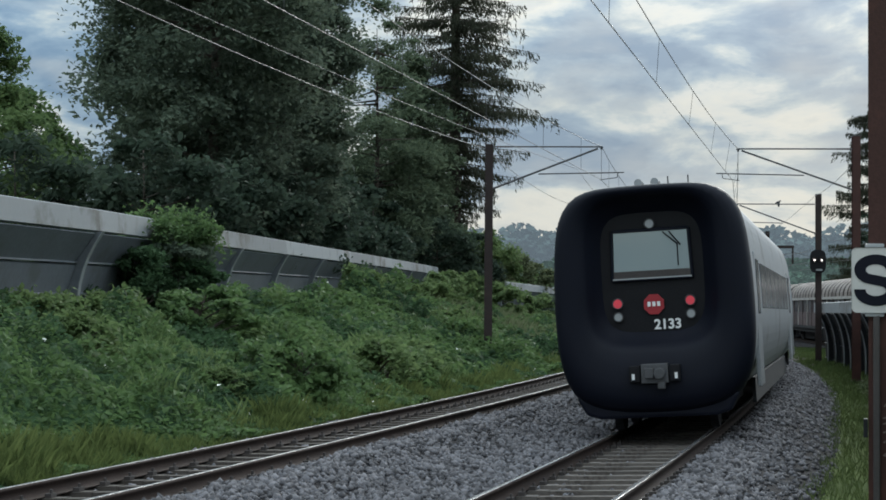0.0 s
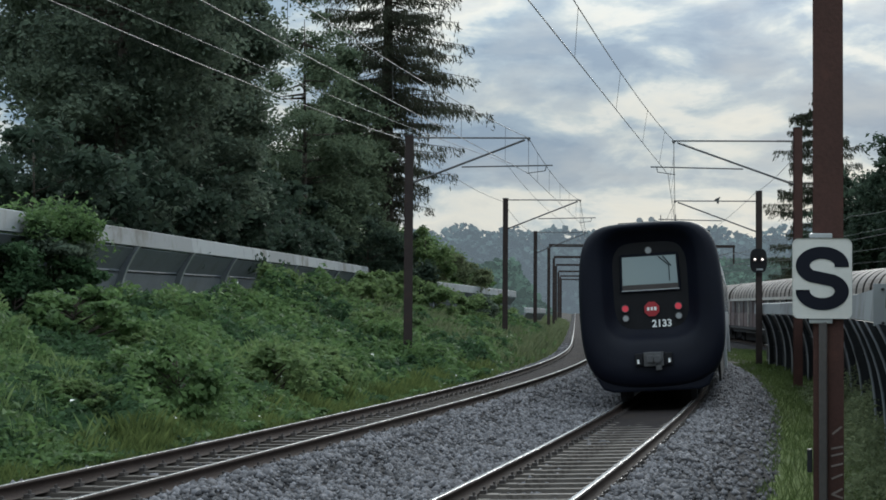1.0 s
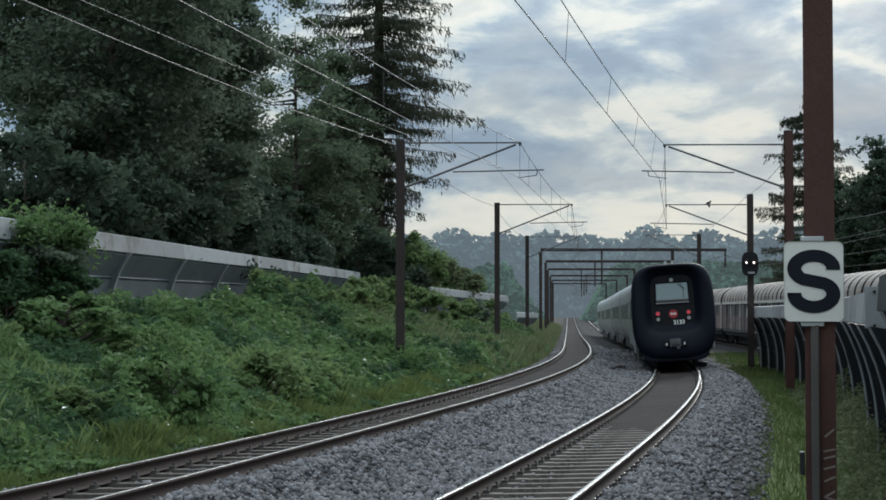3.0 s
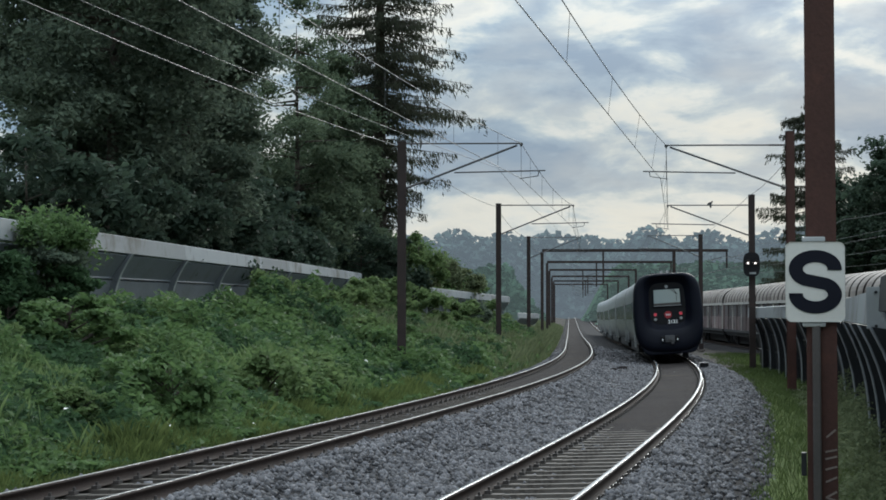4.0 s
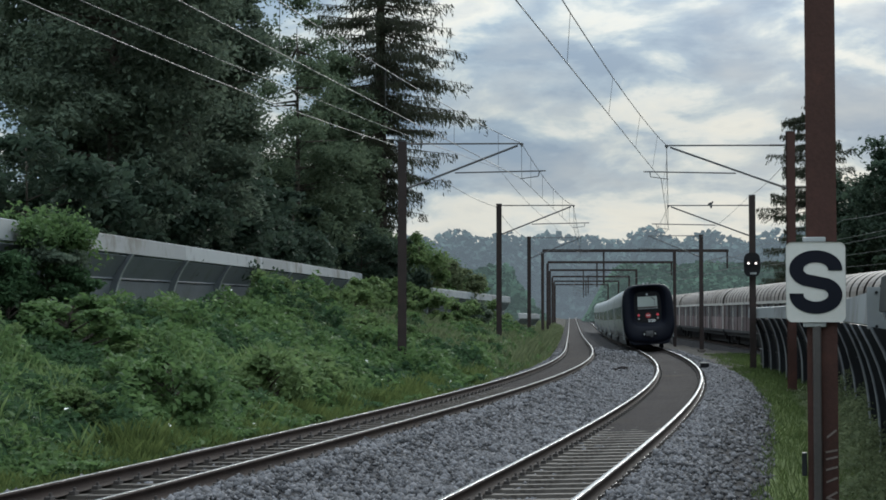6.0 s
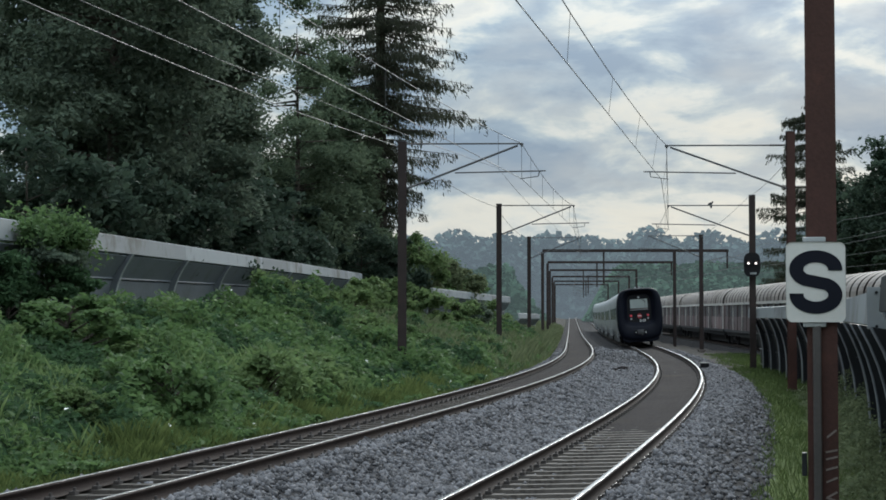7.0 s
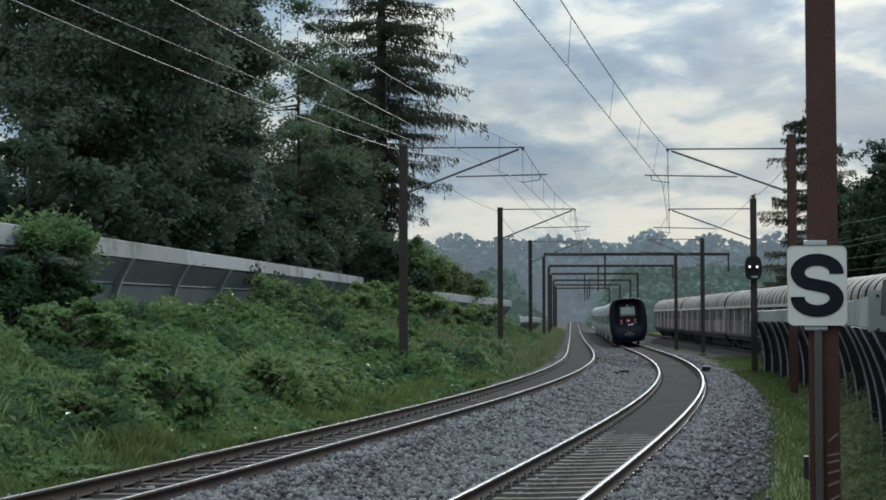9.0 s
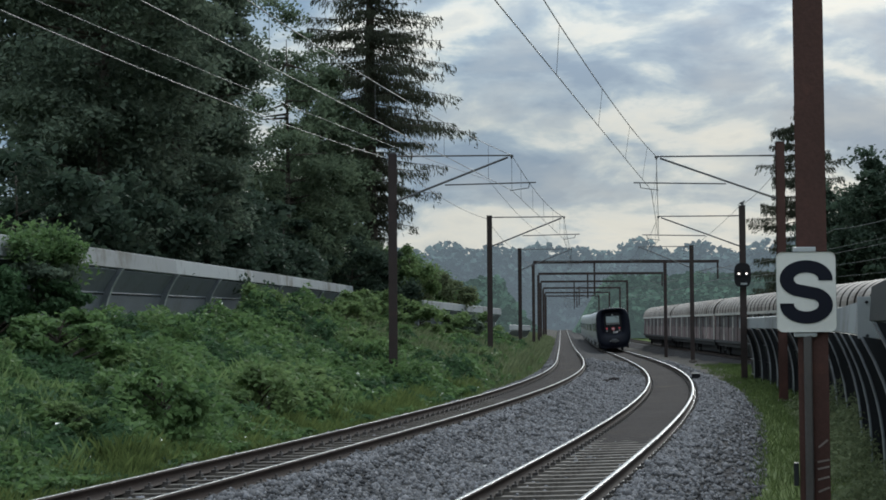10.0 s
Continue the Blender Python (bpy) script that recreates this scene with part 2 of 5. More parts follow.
    "sign_black": mat("sign_black", (0.007, 0.008, 0.015), 0.65, var=0.1, bump=0, spec=0.15),
    "wagon_roof_shaded": mat("wagon_roof_shaded", (0.040, 0.032, 0.029), 0.7, 0.1, var=0.3, scale=0.5, fine=10, stain=(0.022, 0.018, 0.016), stain_scale=0.5, bump=0.1),
    "wagon_side": mat("wagon_side", (0.085, 0.056, 0.056), 0.7, var=0.5, scale=0.6, fine=12, stain=(0.028, 0.020, 0.021), stain_scale=0.9, bump=0.2, obrand=0.9, tint=(0.24, 0.175, 0.175)),
    "wagon_white": mat("wagon_white", (0.42, 0.40, 0.375), 0.6, var=0.25, stain=(0.16, 0.14, 0.125), stain_scale=1.2),
    "spray_teal": mat("spray_teal", (0.055, 0.145, 0.135), 0.7, var=0.4, scale=1.5, fine=20, stain=(0.13, 0.115, 0.115), stain_scale=1.6, stain_at=0.5, bump=0.05),
    "underframe": mat("underframe", (0.022, 0.022, 0.026), 0.8, var=0.3),
    "flower": mat("flower", (0.75, 0.75, 0.70), 0.8, var=0.1, bump=0),
    "feather": mat("feather", (0.02, 0.02, 0.022), 0.7, var=0.2, bump=0),
    # bluish emission on both woods stands in for haze in the distance
    "mid_wood_hazed": mat("mid_wood_hazed", (0.050, 0.085, 0.058), 1.0, var=0.45, scale=0.04, fine=0.4, island=0.4, bump=0, spec=0.0, emit=(0.150, 0.200, 0.205), emit_s=0.34),
    "far_wood_hazed": mat("far_wood_hazed", (0.055, 0.080, 0.072), 1.0, var=0.4, scale=0.02, fine=0.2, island=0.35, bump=0, spec=0.0, emit=(0.20, 0.24, 0.285), emit_s=0.55),
}


def cab_glass():
    m = bpy.data.materials.new("cab_glass")
    m.use_nodes = True
    b = m.node_tree.nodes["Principled BSDF"]
    b.inputs["Base Color"].default_value = (0.30, 0.345, 0.345, 1)
    b.inputs["Roughness"].default_value = 0.08
    b.inputs["Metallic"].default_value = 0.55
    return m


M["cab_glass"] = cab_glass()


# ---- mesh helpers ----
def mesh_np(name, verts, faces, material, smooth=False):
    """A mesh from arrays of corners and of faces with equally many corners each."""
    verts, faces = np.asarray(verts, np.float32), np.asarray(faces, np.int32)
    me = bpy.data.meshes.new(name)
    k = faces.shape[1]
    me.vertices.add(len(verts)); me.vertices.foreach_set("co", verts.ravel())
    me.loops.add(faces.size); me.loops.foreach_set("vertex_index", faces.ravel())
    me.polygons.add(len(faces)); me.polygons.foreach_set("loop_start", np.arange(0, faces.size, k, dtype=np.int32))
    me.update(calc_edges=True)
    if smooth:
        me.polygons.foreach_set("use_smooth", np.ones(len(faces), bool))
    me.materials.append(material)
    return me


def finish(bm, name, material, smooth=False, bevel=0.0):
    if bevel:
        bmesh.ops.bevel(bm, geom=bm.edges[:], offset=bevel, segments=2, affect="EDGES", profile=0.6, clamp_overlap=True)
    bmesh.ops.recalc_face_normals(bm, faces=bm.faces[:])
    me = bpy.data.meshes.new(name)
    bm.to_mesh(me); bm.free()
    if smooth:
        me.polygons.foreach_set("use_smooth", np.ones(len(me.polygons), bool))
    me.materials.append(material)
    return me


def part(name, data, material, parent, label="", smooth=False, bevel=0.0):
    """One mesh object under a thing or a part. data: a bmesh or a ready mesh."""
    me = finish(data, name, material, smooth, bevel) if isinstance(data, bmesh.types.BMesh) else data
    ob = new(name, me)
    ob.parent = parent
    if label:
        ob["label"] = label
    return ob


def box(bm, cx, cy, cz, sx, sy, sz, m=None):
    r = bmesh.ops.create_cube(bm, size=1.0)
    t = Matrix.Translation((cx, cy, cz)) @ Matrix.Diagonal((sx, sy, sz, 1))
    bmesh.ops.transform(bm, matrix=(m @ t) if m else t, verts=r["verts"])
    return bm


def tube(bm, a, b, r, r2=None, n=10):
    a, b = Vector(a), Vector(b)
    d = b - a
    res = bmesh.ops.create_cone(bm, cap_ends=True, segments=n, radius1=r, radius2=r if r2 is None else r2, depth=d.length)
    m = Matrix.Translation((a + b) / 2) @ d.to_track_quat("Z", "Y").to_matrix().to_4x4()
    bmesh.ops.transform(bm, matrix=m, verts=res["verts"])
    return bm


def B():
    return bmesh.new()


def thing(name, label, category, m=None, group="", kind=""):
    ob = tagged(new(name), label, category, group, kind)
    ob.empty_display_size = 0.2
    if m is not None:
        ob.matrix_basis = m
    return ob


def prism(bm, pts, y0, y1):
    """An outline in x and z, drawn out from y0 to y1."""
    a = [bm.verts.new((x, y0, z)) for x, z in pts]
    b = [bm.verts.new((x, y1, z)) for x, z in pts]
    n = len(pts)
    bm.faces.new(a); bm.faces.new(b[::-1])
    for i in range(n):
        bm.faces.new((a[i], b[i], b[(i + 1) % n], a[(i + 1) % n]))
    return bm


# ---- the line of the railway ----
KNOTS = [-60, 0, 20, 40, 60, 80, 100, 115, 420]
BENDS = [0.0, 0.00018, 0.00141, 0.00272, 0.00243, 0.00108, 0.00004, 0.0, 0.0]
RISE_AT, RISE = [-60, 0, 50, 100, 150, 200, 250, 420], [0.0, 0.0, -0.107, -0.24, -0.56, -0.60, -0.44, 0.60]
SS = np.arange(-60, 421, 1.0)
kk = np.interp(SS, KNOTS, BENDS)
AA = 0.23438 - np.concatenate([[0], np.cumsum((kk[1:] + kk[:-1]) / 2)])
AA += 0.23438 - AA[60]
am = (AA[1:] + AA[:-1]) / 2
XX = np.concatenate([[0], np.cumsum(np.sin(am))]); XX += -2.25 - XX[60]
YY = np.concatenate([[0], np.cumsum(np.cos(am))]); YY += 5.0 - YY[60]
ZZ = np.convolve(np.pad(np.interp(SS, RISE_AT, RISE), 10, mode="edge"), np.ones(21) / 21, mode="valid")
LEFT = -4.333                       # the other track's centre, to the left of this one
CANT = {0.0: (0.0632, 0.0), LEFT: (0.0725, 0.144)}


def line(s, off=0.0):
    """Places along the line: x, y, z of the formation and the heading, off metres to the right of the first track."""
    s = np.asarray(s, float)
    x, y, z, a = np.interp(s, SS, XX), np.interp(s, SS, YY), np.interp(s, SS, ZZ), np.interp(s, SS, AA)
    return x + np.cos(a) * off, y - np.sin(a) * off, z, a


def at_y(y):
    return float(np.interp(y, YY, SS))


def sweep(prof, s, name, material, closed=True, base=0.0, cant=0.0, off=0.0, smooth=False, wave=None):
    """A cross-section (offset, height) drawn along the line."""
    prof = np.asarray(prof, float)
    k, n = len(prof), len(s)
    x, y, z, a = line(s)
    o = prof[:, 0][None] + off
    X = x[:, None] + np.cos(a)[:, None] * o
    Y = y[:, None] - np.sin(a)[:, None] * o
    Z = z[:, None] + base + prof[:, 1][None] + cant / 1.505 * prof[:, 0][None]
    if wave is not None:
        Z = Z + wave(X, Y, prof[:, 0][None] + off)
    v = np.stack([X, Y, Z], 2).reshape(-1, 3)
    i, j = np.meshgrid(np.arange(n - 1), np.arange(k if closed else k - 1), indexing="ij")
    j2 = (j + 1) % k
    f = np.stack([i * k + j, (i + 1) * k + j, (i + 1) * k + j2, i * k + j2], 2).reshape(-1, 4)
    if closed:
        f = f[:, ::-1]
    return mesh_np(name, v, f, material, smooth)


# ---- ground: one sheet with the bank on the left of the line ----
def smooth01(t):
    t = np.clip(t, 0, 1)
    return t * t * (3 - 2 * t)


def offset_of(x, y):
    s = np.interp(y, YY, SS)
    return (x - np.interp(s, SS, XX)) * np.cos(np.interp(s, SS, AA)), s


CREST_Y, CREST_D, CREST_Z = [-40, 0, 34, 70, 96, 104, 125, 160, 400], [9, 9, 9.0, 12.2, 13.0, 8.8, 6.0, 5.0, 6.0], [1.6, 1.6, 1.6, 1.8, 1.9, 1.5, 0.5, 0.2, 0.4]


def ground_z(x, y):
    off, s = offset_of(x, y)
    z = np.interp(s, SS, ZZ)
    o = LEFT - off                                # metres left of the left track
    d, c = np.interp(y, CREST_Y, CREST_D), np.interp(y, CREST_Y, CREST_Z)
    bank = -0.14 + (c + 0.14) * smooth01((o - 1.4) / (d - 1.4) * 0.80 + 0.02) * (o > 1.4)
    bank = np.where(o > d + 1, bank + np.minimum((o - d - 1) * 0.02, 1.5), bank)
    right = -0.46 - 0.05 * smooth01((off - 2.5) / 3)
    under = -0.62
    g = np.where(o > 1.4, bank, np.where(off > 2.3, right, under))
    far = np.clip((y - 330) / 300, 0, 1)
    return z * (1 - far) + g + 0.05 * np.sin(x * 1.3 + 0.4 * y) * ((o > 2.6) | (off > 3.2))


def build_ground():
    gx = np.unique(np.concatenate([np.arange(-30, 40, 0.5), np.arange(-120, 121, 5.0), np.linspace(-2500, 2500, 41)]))
    gy = np.unique(np.concatenate([np.arange(-30, 140, 0.8), np.arange(140, 340, 4.0), np.linspace(340, 4000, 40), [-400, -150, -60]]))
    X, Y = np.meshgrid(gx, gy, indexing="ij")
    Z = ground_z(X, Y)
    n, k = X.shape
    i, j = np.meshgrid(np.arange(n - 1), np.arange(k - 1), indexing="ij")
    f = np.stack([i * k + j, (i + 1) * k + j, (i + 1) * k + j + 1, i * k + j + 1], 2).reshape(-1, 4)
    me = mesh_np("ground", np.stack([X, Y, Z], 2).reshape(-1, 3), f, M["grass"], True)
    tagged(new("ground", me), "grassy ground rising to a bank beside the railway", "ground", kind="structure")


build_ground()


def dirt_margin():
    s = np.arange(at_y(52), at_y(230), 1.0)
    o = np.linspace(2.3, 6.4, 8)
    S, O = np.meshgrid(s, o, indexing="ij")
    wide = 0.1 + 0.9 * smooth01((S - S.min() - 8) / 62) + 0.08 * np.sin(S * 0.7)
    X, Y, Z, A = line(S.ravel(), (2.3 + (O - 2.3) * wide).ravel())
    n, k = S.shape
    i, j = np.meshgrid(np.arange(n - 1), np.arange(k - 1), indexing="ij")
    f = np.stack([i * k + j, (i + 1) * k + j, (i + 1) * k + j + 1, i * k + j + 1], 2).reshape(-1, 4)
    Z = ground_z(X, Y) + 0.05 * np.clip(1 - (O.ravel() - 2.3) / 4.1, 0.5, 1) + 0.012
    me = mesh_np("dirt_margin", np.stack([X, Y, Z], 1), f, M["dirt"], True)
    tagged(new("dirt_margin", me), "brown gravelly dirt beside the ballast bed", "dirt", kind="structure")


dirt_margin()


def far_margin():
    """Grey dirt along the outer side of the left track, far along the line."""
    s = np.arange(at_y(150), at_y(400), 2.0)
    S, O = np.meshgrid(s, np.linspace(1.5, 8.0, 9), indexing="ij")
    O = 1.5 + (O - 1.5) * (0.15 + 0.85 * smooth01((S - S.min()) / 90)) + 0.1 * np.sin(S * 0.5)
    X, Y, Z, A = line(S.ravel(), (LEFT - O).ravel())
    n, k = S.shape
    i, j = np.meshgrid(np.arange(n - 1), np.arange(k - 1), indexing="ij")
    f = np.stack([i * k + j, (i + 1) * k + j, (i + 1) * k + j + 1, i * k + j + 1], 2).reshape(-1, 4)
    me = mesh_np("far_dirt_margin", np.stack([X, Y, ground_z(X, Y) + 0.14], 1), f, M["dirt"], True)
    tagged(new("far_dirt_margin", me), "grey-brown dirt beside the far track", "dirt", kind="structure")


far_margin()


def lumps(X, Y, o):
    return 0.025 * np.sin(2.1 * X + 1.7 * Y) * np.sin(1.3 * Y - 0.7 * X) + 0.012 * np.sin(7 * X + 3 * Y)


S_BED = np.concatenate([np.arange(-40, 80, 0.5), np.arange(80, 400, 2.0)])
bed = sweep([(2.9, -0.60), (2.35, -0.34), (1.75, -0.13), (1.45, -0.095), (0.95, -0.11), (0.80, -0.27), (-0.80, -0.28), (-0.95, -0.18), (-1.5, -0.16), (-2.2, -0.12), (-2.65, -0.04), (LEFT + 1.45, 0.05),
             (LEFT + 0.95, 0.035), (LEFT + 0.80, -0.12), (LEFT - 0.80, -0.14), (LEFT - 0.95, -0.045), (LEFT - 1.25, -0.06), (LEFT - 1.6, -0.22), (LEFT - 2.1, -0.55)], S_BED, "ballast_bed", M["ballast"], closed=False, smooth=True, wave=lumps)
tagged(new("ballast_bed", bed), "grey crushed-stone ballast bed under the two tracks", "ballast", kind="structure")


# ---- the two tracks ----
RAIL = [(-0.036, 0.0), (0.036, 0.0), (0.036, -0.036), (0.010, -0.050), (0.010, -0.145), (0.072, -0.158), (0.072, -0.170), (-0.072, -0.170), (-0.072, -0.158),
        (-0.010, -0.145), (-0.010, -0.050), (-0.036, -0.036)]


def sleeper_mesh(material):
    bm = B()
    # a concrete sleeper with sunken middle
    for x0, x1, h0, h1 in ((-1.25, -0.45, 0.0, 0.0), (-0.45, 0.45, 0.0, 0.0), (0.45, 1.25, 0.0, 0.0)):
        mid = abs(x0 + x1) < 0.1
        w, top = (0.07, -0.182) if mid else (0.09, -0.175)
        pts = [(x0, top), (x1, top), (x1, -0.34), (x0, -0.34)]
        prism(bm, pts, -w, w)
    return finish(bm, "sleeper", material)


SLEEPERS = {0.0: sleeper_mesh(M["concrete"]), LEFT: sleeper_mesh(M["sleeper_dark"])}


def clip_mesh():
    bm = B()
    for x in (-0.752, 0.752):
        for k in (-1, 1):
            box(bm, x + 0.11 * k, 0, -0.152, 0.075, 0.11, 0.045)
            tube(bm, (x + 0.12 * k, 0, -0.15), (x + 0.12 * k, 0, -0.09), 0.018, n=6)
    return finish(bm, "rail_clips", M["clip"])


CLIPS = clip_mesh()


def pose_on(s, off, lift, cant):
    x, y, z, a = line(s, off)
    return Matrix.Translation((float(x), float(y), float(z) + lift)) @ Matrix.Rotation(-float(a), 4, "Z") @ Matrix.Rotation(-math.atan(cant / 1.505), 4, "Y")


def merged(name, src, mats, material):
    """Many placed copies of one small mesh, joined."""
    co = np.empty(len(src.vertices) * 3); src.vertices.foreach_get("co", co); co = co.reshape(-1, 3)
    me = bpy.data.meshes.new(name)
    allv, faces = [], []
    polys = [list(p.vertices) for p in src.polygons]
    for i, m in enumerate(mats):
        a = np.array(m)
        allv.append(co @ a[:3, :3].T + a[:3, 3])
        faces += [[v + i * len(co) for v in p] for p in polys]
    me.from_pydata(np.concatenate(allv).tolist(), [], faces)
    me.materials.append(material)
    return me


def build_track(off, label):
    cant, lift = CANT[off]
    tr = thing("railway_track", label, "railway track", kind="structure")
    s_all = np.concatenate([np.arange(-40, 120, 0.5), np.arange(120, 412, 2.0)])
    for k in (-0.752, 0.752):
        prof = [(x + k, z) for x, z in RAIL]
        part("rail", sweep(prof, s_all, "rail", M["rust"], base=lift, cant=cant, off=off), None, tr, "rust-brown steel rail")
        top = [(k - 0.020, 0.003), (k + 0.020, 0.003), (k + 0.036, -0.001), (k + 0.030, -0.004), (k - 0.030, -0.004), (k - 0.036, -0.001)]
        part("running_surface", sweep(top, s_all, "running_surface", M["steel" if off == 0.0 else "steel_dimmed_mirror"], base=lift, cant=cant, off=off), None, tr, "bright worn rail head")
    if off == 0.0:
        # a strip of bright steel added for the sheen along the foot
        foot = [(0.752 + 0.052, -0.150), (0.752 + 0.074, -0.153), (0.752 + 0.074, -0.160), (0.752 + 0.052, -0.158)]
        part("rail_foot", sweep(foot, s_all, "rail_foot", M["steel"], base=lift, cant=cant, off=off), None, tr, "bright steel strip laid on as sheen of the rail foot")
    near = np.arange(6.0, 66.0, 0.6)
    rest = np.concatenate([np.arange(-30, 6, 0.6), np.arange(66, 300, 0.6)])
    for s in near:
        ob = part("sleeper", SLEEPERS[off], None, tr)
        ob.matrix_basis = pose_on(s, off, lift, cant)
    tagged(part("sleepers", merged("sleepers", SLEEPERS[off], [pose_on(s, off, lift, cant) for s in rest], SLEEPERS[off].materials[0]), None, tr), kind="stuff")
    tagged(part("rail_clips", merged("rail_clips", CLIPS, [pose_on(s, off, lift, cant) for s in np.concatenate([near, np.arange(66, 120, 0.6)])], M["clip"]), None, tr, "dark rail fastenings"), kind="stuff")
    return tr


build_track(0.0, "curved railway track with bright rails on concrete sleepers")
build_track(LEFT, "curved railway track beside the overgrown bank")


def crib_fill(off, edge):
    """Stones between the rails: low between the near sleepers, packed with brown dust farther on."""
    cant, lift = CANT[off]
    s = np.concatenate([np.arange(-20, 120, 0.25), np.arange(120, 400, 2.0)])
    rise = lambda X, Y, o: 0.078 * smooth01((Y - edge) / 12) + 0.006 * np.sin(5 * X + 9 * Y)
    me = sweep([(-0.68, -0.245), (-0.3, -0.250), (0, -0.252), (0.3, -0.250), (0.68, -0.245)], s, "crib_fill", M["crib"], closed=False, base=lift, cant=cant, off=off, wave=rise)
    tagged(new("crib_fill", me), "brown dusty ballast packed between the rails", "ballast", kind="structure")


crib_fill(0.0, 21.0)
crib_fill(LEFT, 36.0)


# ---- loose ballast stones ----
def build_stones():
    rng = np.random.default_rng(5)
    base = np.array([(1, 0, 0), (-1, 0, 0), (0, 1, 0), (0, -1, 0), (0, 0, 1), (0, 0, -1)], float)
    tri = np.array([(0, 2, 4), (2, 1, 4), (1, 3, 4), (3, 0, 4), (2, 0, 5), (1, 2, 5), (3, 1, 5), (0, 3, 5)])
    n = 95000
    s = 4.5 + np.where(rng.random(n) < 0.8, 60 * rng.random(n) ** 1.5, 92 * rng.random(n) ** 1.9)
    o = rng.uniform(-5.75, 2.75, n)
    # fewer stones on the sleepers, none on the rails
    bad = np.zeros(n, bool)
    for c in (0.0, LEFT):
        bad |= np.abs(np.abs(o - c) - 0.752) < 0.12
        frac = (s - 6.0) / 0.6
        on = np.abs(frac - np.round(frac)) * 0.6 < 0.15
        bad |= (np.abs(o - c) < 0.84) & (on | (rng.random(n) < 0.85))
    bad |= (o > 1.75) & (rng.random(n) < 0.35 + 0.45 * (o - 1.75))
    s, o = s[~bad], o[~bad]
    n = len(s)
    x, y, z, a = line(s, o)
    px = [LEFT - 2.1, LEFT - 1.6, LEFT - 1.25, LEFT - 0.95, LEFT - 0.8, LEFT + 0.8, LEFT + 0.95, LEFT + 1.45, -2.65, -2.2, -1.5, -0.95, -0.8, 0.8, 0.95, 1.45, 1.75, 2.35, 2.9]
    pz = [-0.55, -0.22, -0.06, -0.045, -0.12, -0.10, 0.035, 0.05, -0.04, -0.12, -0.16, -0.18, -0.26, -0.25, -0.11, -0.095, -0.13, -0.34, -0.60]
    z = z + np.interp(o, px, pz) + lumps(x, y, o)
    size = rng.uniform(0.022, 0.062, n) * np.where(rng.random(n) < 0.15, 1.45, 1.0) * (1 + np.clip((s - 45) / 70, 0, 0.6))
    v = base[None] * rng.uniform(0.65, 1.25, (n, 6, 1)) * size[:, None, None] * np.array([1, 1, 0.8])
    th = rng.uniform(0, 6.28, n); ph = rng.normal(0, 0.5, n)
    c, si = np.cos(th)[:, None], np.sin(th)[:, None]
    X, Y, Z = v[..., 0], v[..., 1], v[..., 2]
    Y, Z = Y * np.cos(ph)[:, None] - Z * np.sin(ph)[:, None], Y * np.sin(ph)[:, None] + Z * np.cos(ph)[:, None]
    P = np.stack([X * c - Y * si + x[:, None], X * si + Y * c + y[:, None], Z + z[:, None] + 0.008], 2).reshape(-1, 3)
    F = (tri[None] + (np.arange(n) * 6)[:, None, None]).reshape(-1, 3)
    tagged(new("ballast_stones", mesh_np("ballast_stones", P, F, M["stone"])), "loose grey granite ballast stones between the tracks", "ballast", kind="stuff")


# ---- catenary: masts, arms, portals, wires ----
def heb(bm, w, z0, z1):
    f, g, h = w * 0.075, w * 0.0375, w / 2
    pts = [(-h, -h), (h, -h), (h, -h + f), (g, -h + f), (g, h - f), (h, h - f), (h, h), (-h, h), (-h, h - f), (-g, h - f), (-g, -h + f), (-h, -h + f)]
    a = [bm.verts.new((x, y, z0)) for x, y in pts]
    b = [bm.verts.new((x, y, z1)) for x, y in pts]
    bm.faces.new(a[::-1]); bm.faces.new(b)
    for i in range(12):
        bm.faces.new((a[i], a[(i + 1) % 12], b[(i + 1) % 12], b[i]))
    return bm


def insulator(bm, a, b, r=0.045, n=5):
    a, b = Vector(a), Vector(b)
    d = (b - a)
    for i in range(n):
        p = a + d * ((i + 0.5) / n)
        tube(bm, p - d.normalized() * 0.018, p + d.normalized() * 0.018, r, r * 0.6, n=8)
    tube(bm, a, b, r * 0.45, n=6)
    return bm


SUPPORTS = {}


def cantilever_mast(key, x, y, base_z, top_z, reach, heading, side, label, width=0.26, drop=0.06, steel="mast_dark", stagger=0.0):
    """A steel mast with one cantilever arm. side: +1, the arm goes to the mast's right."""
    m = pose(x, y, 0, 0, 0, -math.degrees(heading))
    ob = thing("catenary_mast", label, "catenary mast", m, group="catenary masts")
    part("post", heb(B(), width, base_z - 0.3, top_z), M[steel], ob, "dark brown steel column")
    part("foot", box(B(), 0, 0, base_z + 0.03, width * 2.0, width * 2.0, 0.16), M["concrete"], ob, "concrete footing", bevel=0.02)
    e, zt = side * reach, top_z - drop
    h = side * width / 2
    part("cap_plate", box(B(), 0, 0, top_z + 0.012, width * 1.1, width * 1.1, 0.02), M["galv"], ob)
    rod = part("tie_rod", tube(B(), (h, 0, zt), (e, 0, zt), 0.026), M["galv"], ob)
    strut = part("strut", tube(B(), (h, 0, zt - 1.40), (e - side * 0.12, 0, zt - 0.06), 0.034), M["galv"], ob)
    part("insulator", insulator(B(), (h + side * 0.12, 0, zt), (h + side * 0.55, 0, zt)), M["insul"], rod)
    d = Vector((e - h, 0, 1.34)).normalized()
    p = Vector((h, 0, zt - 1.40))
    part("insulator", insulator(B(), p + d * 0.12, p + d * 0.6), M["insul"], strut)
    zr = zt - 0.86
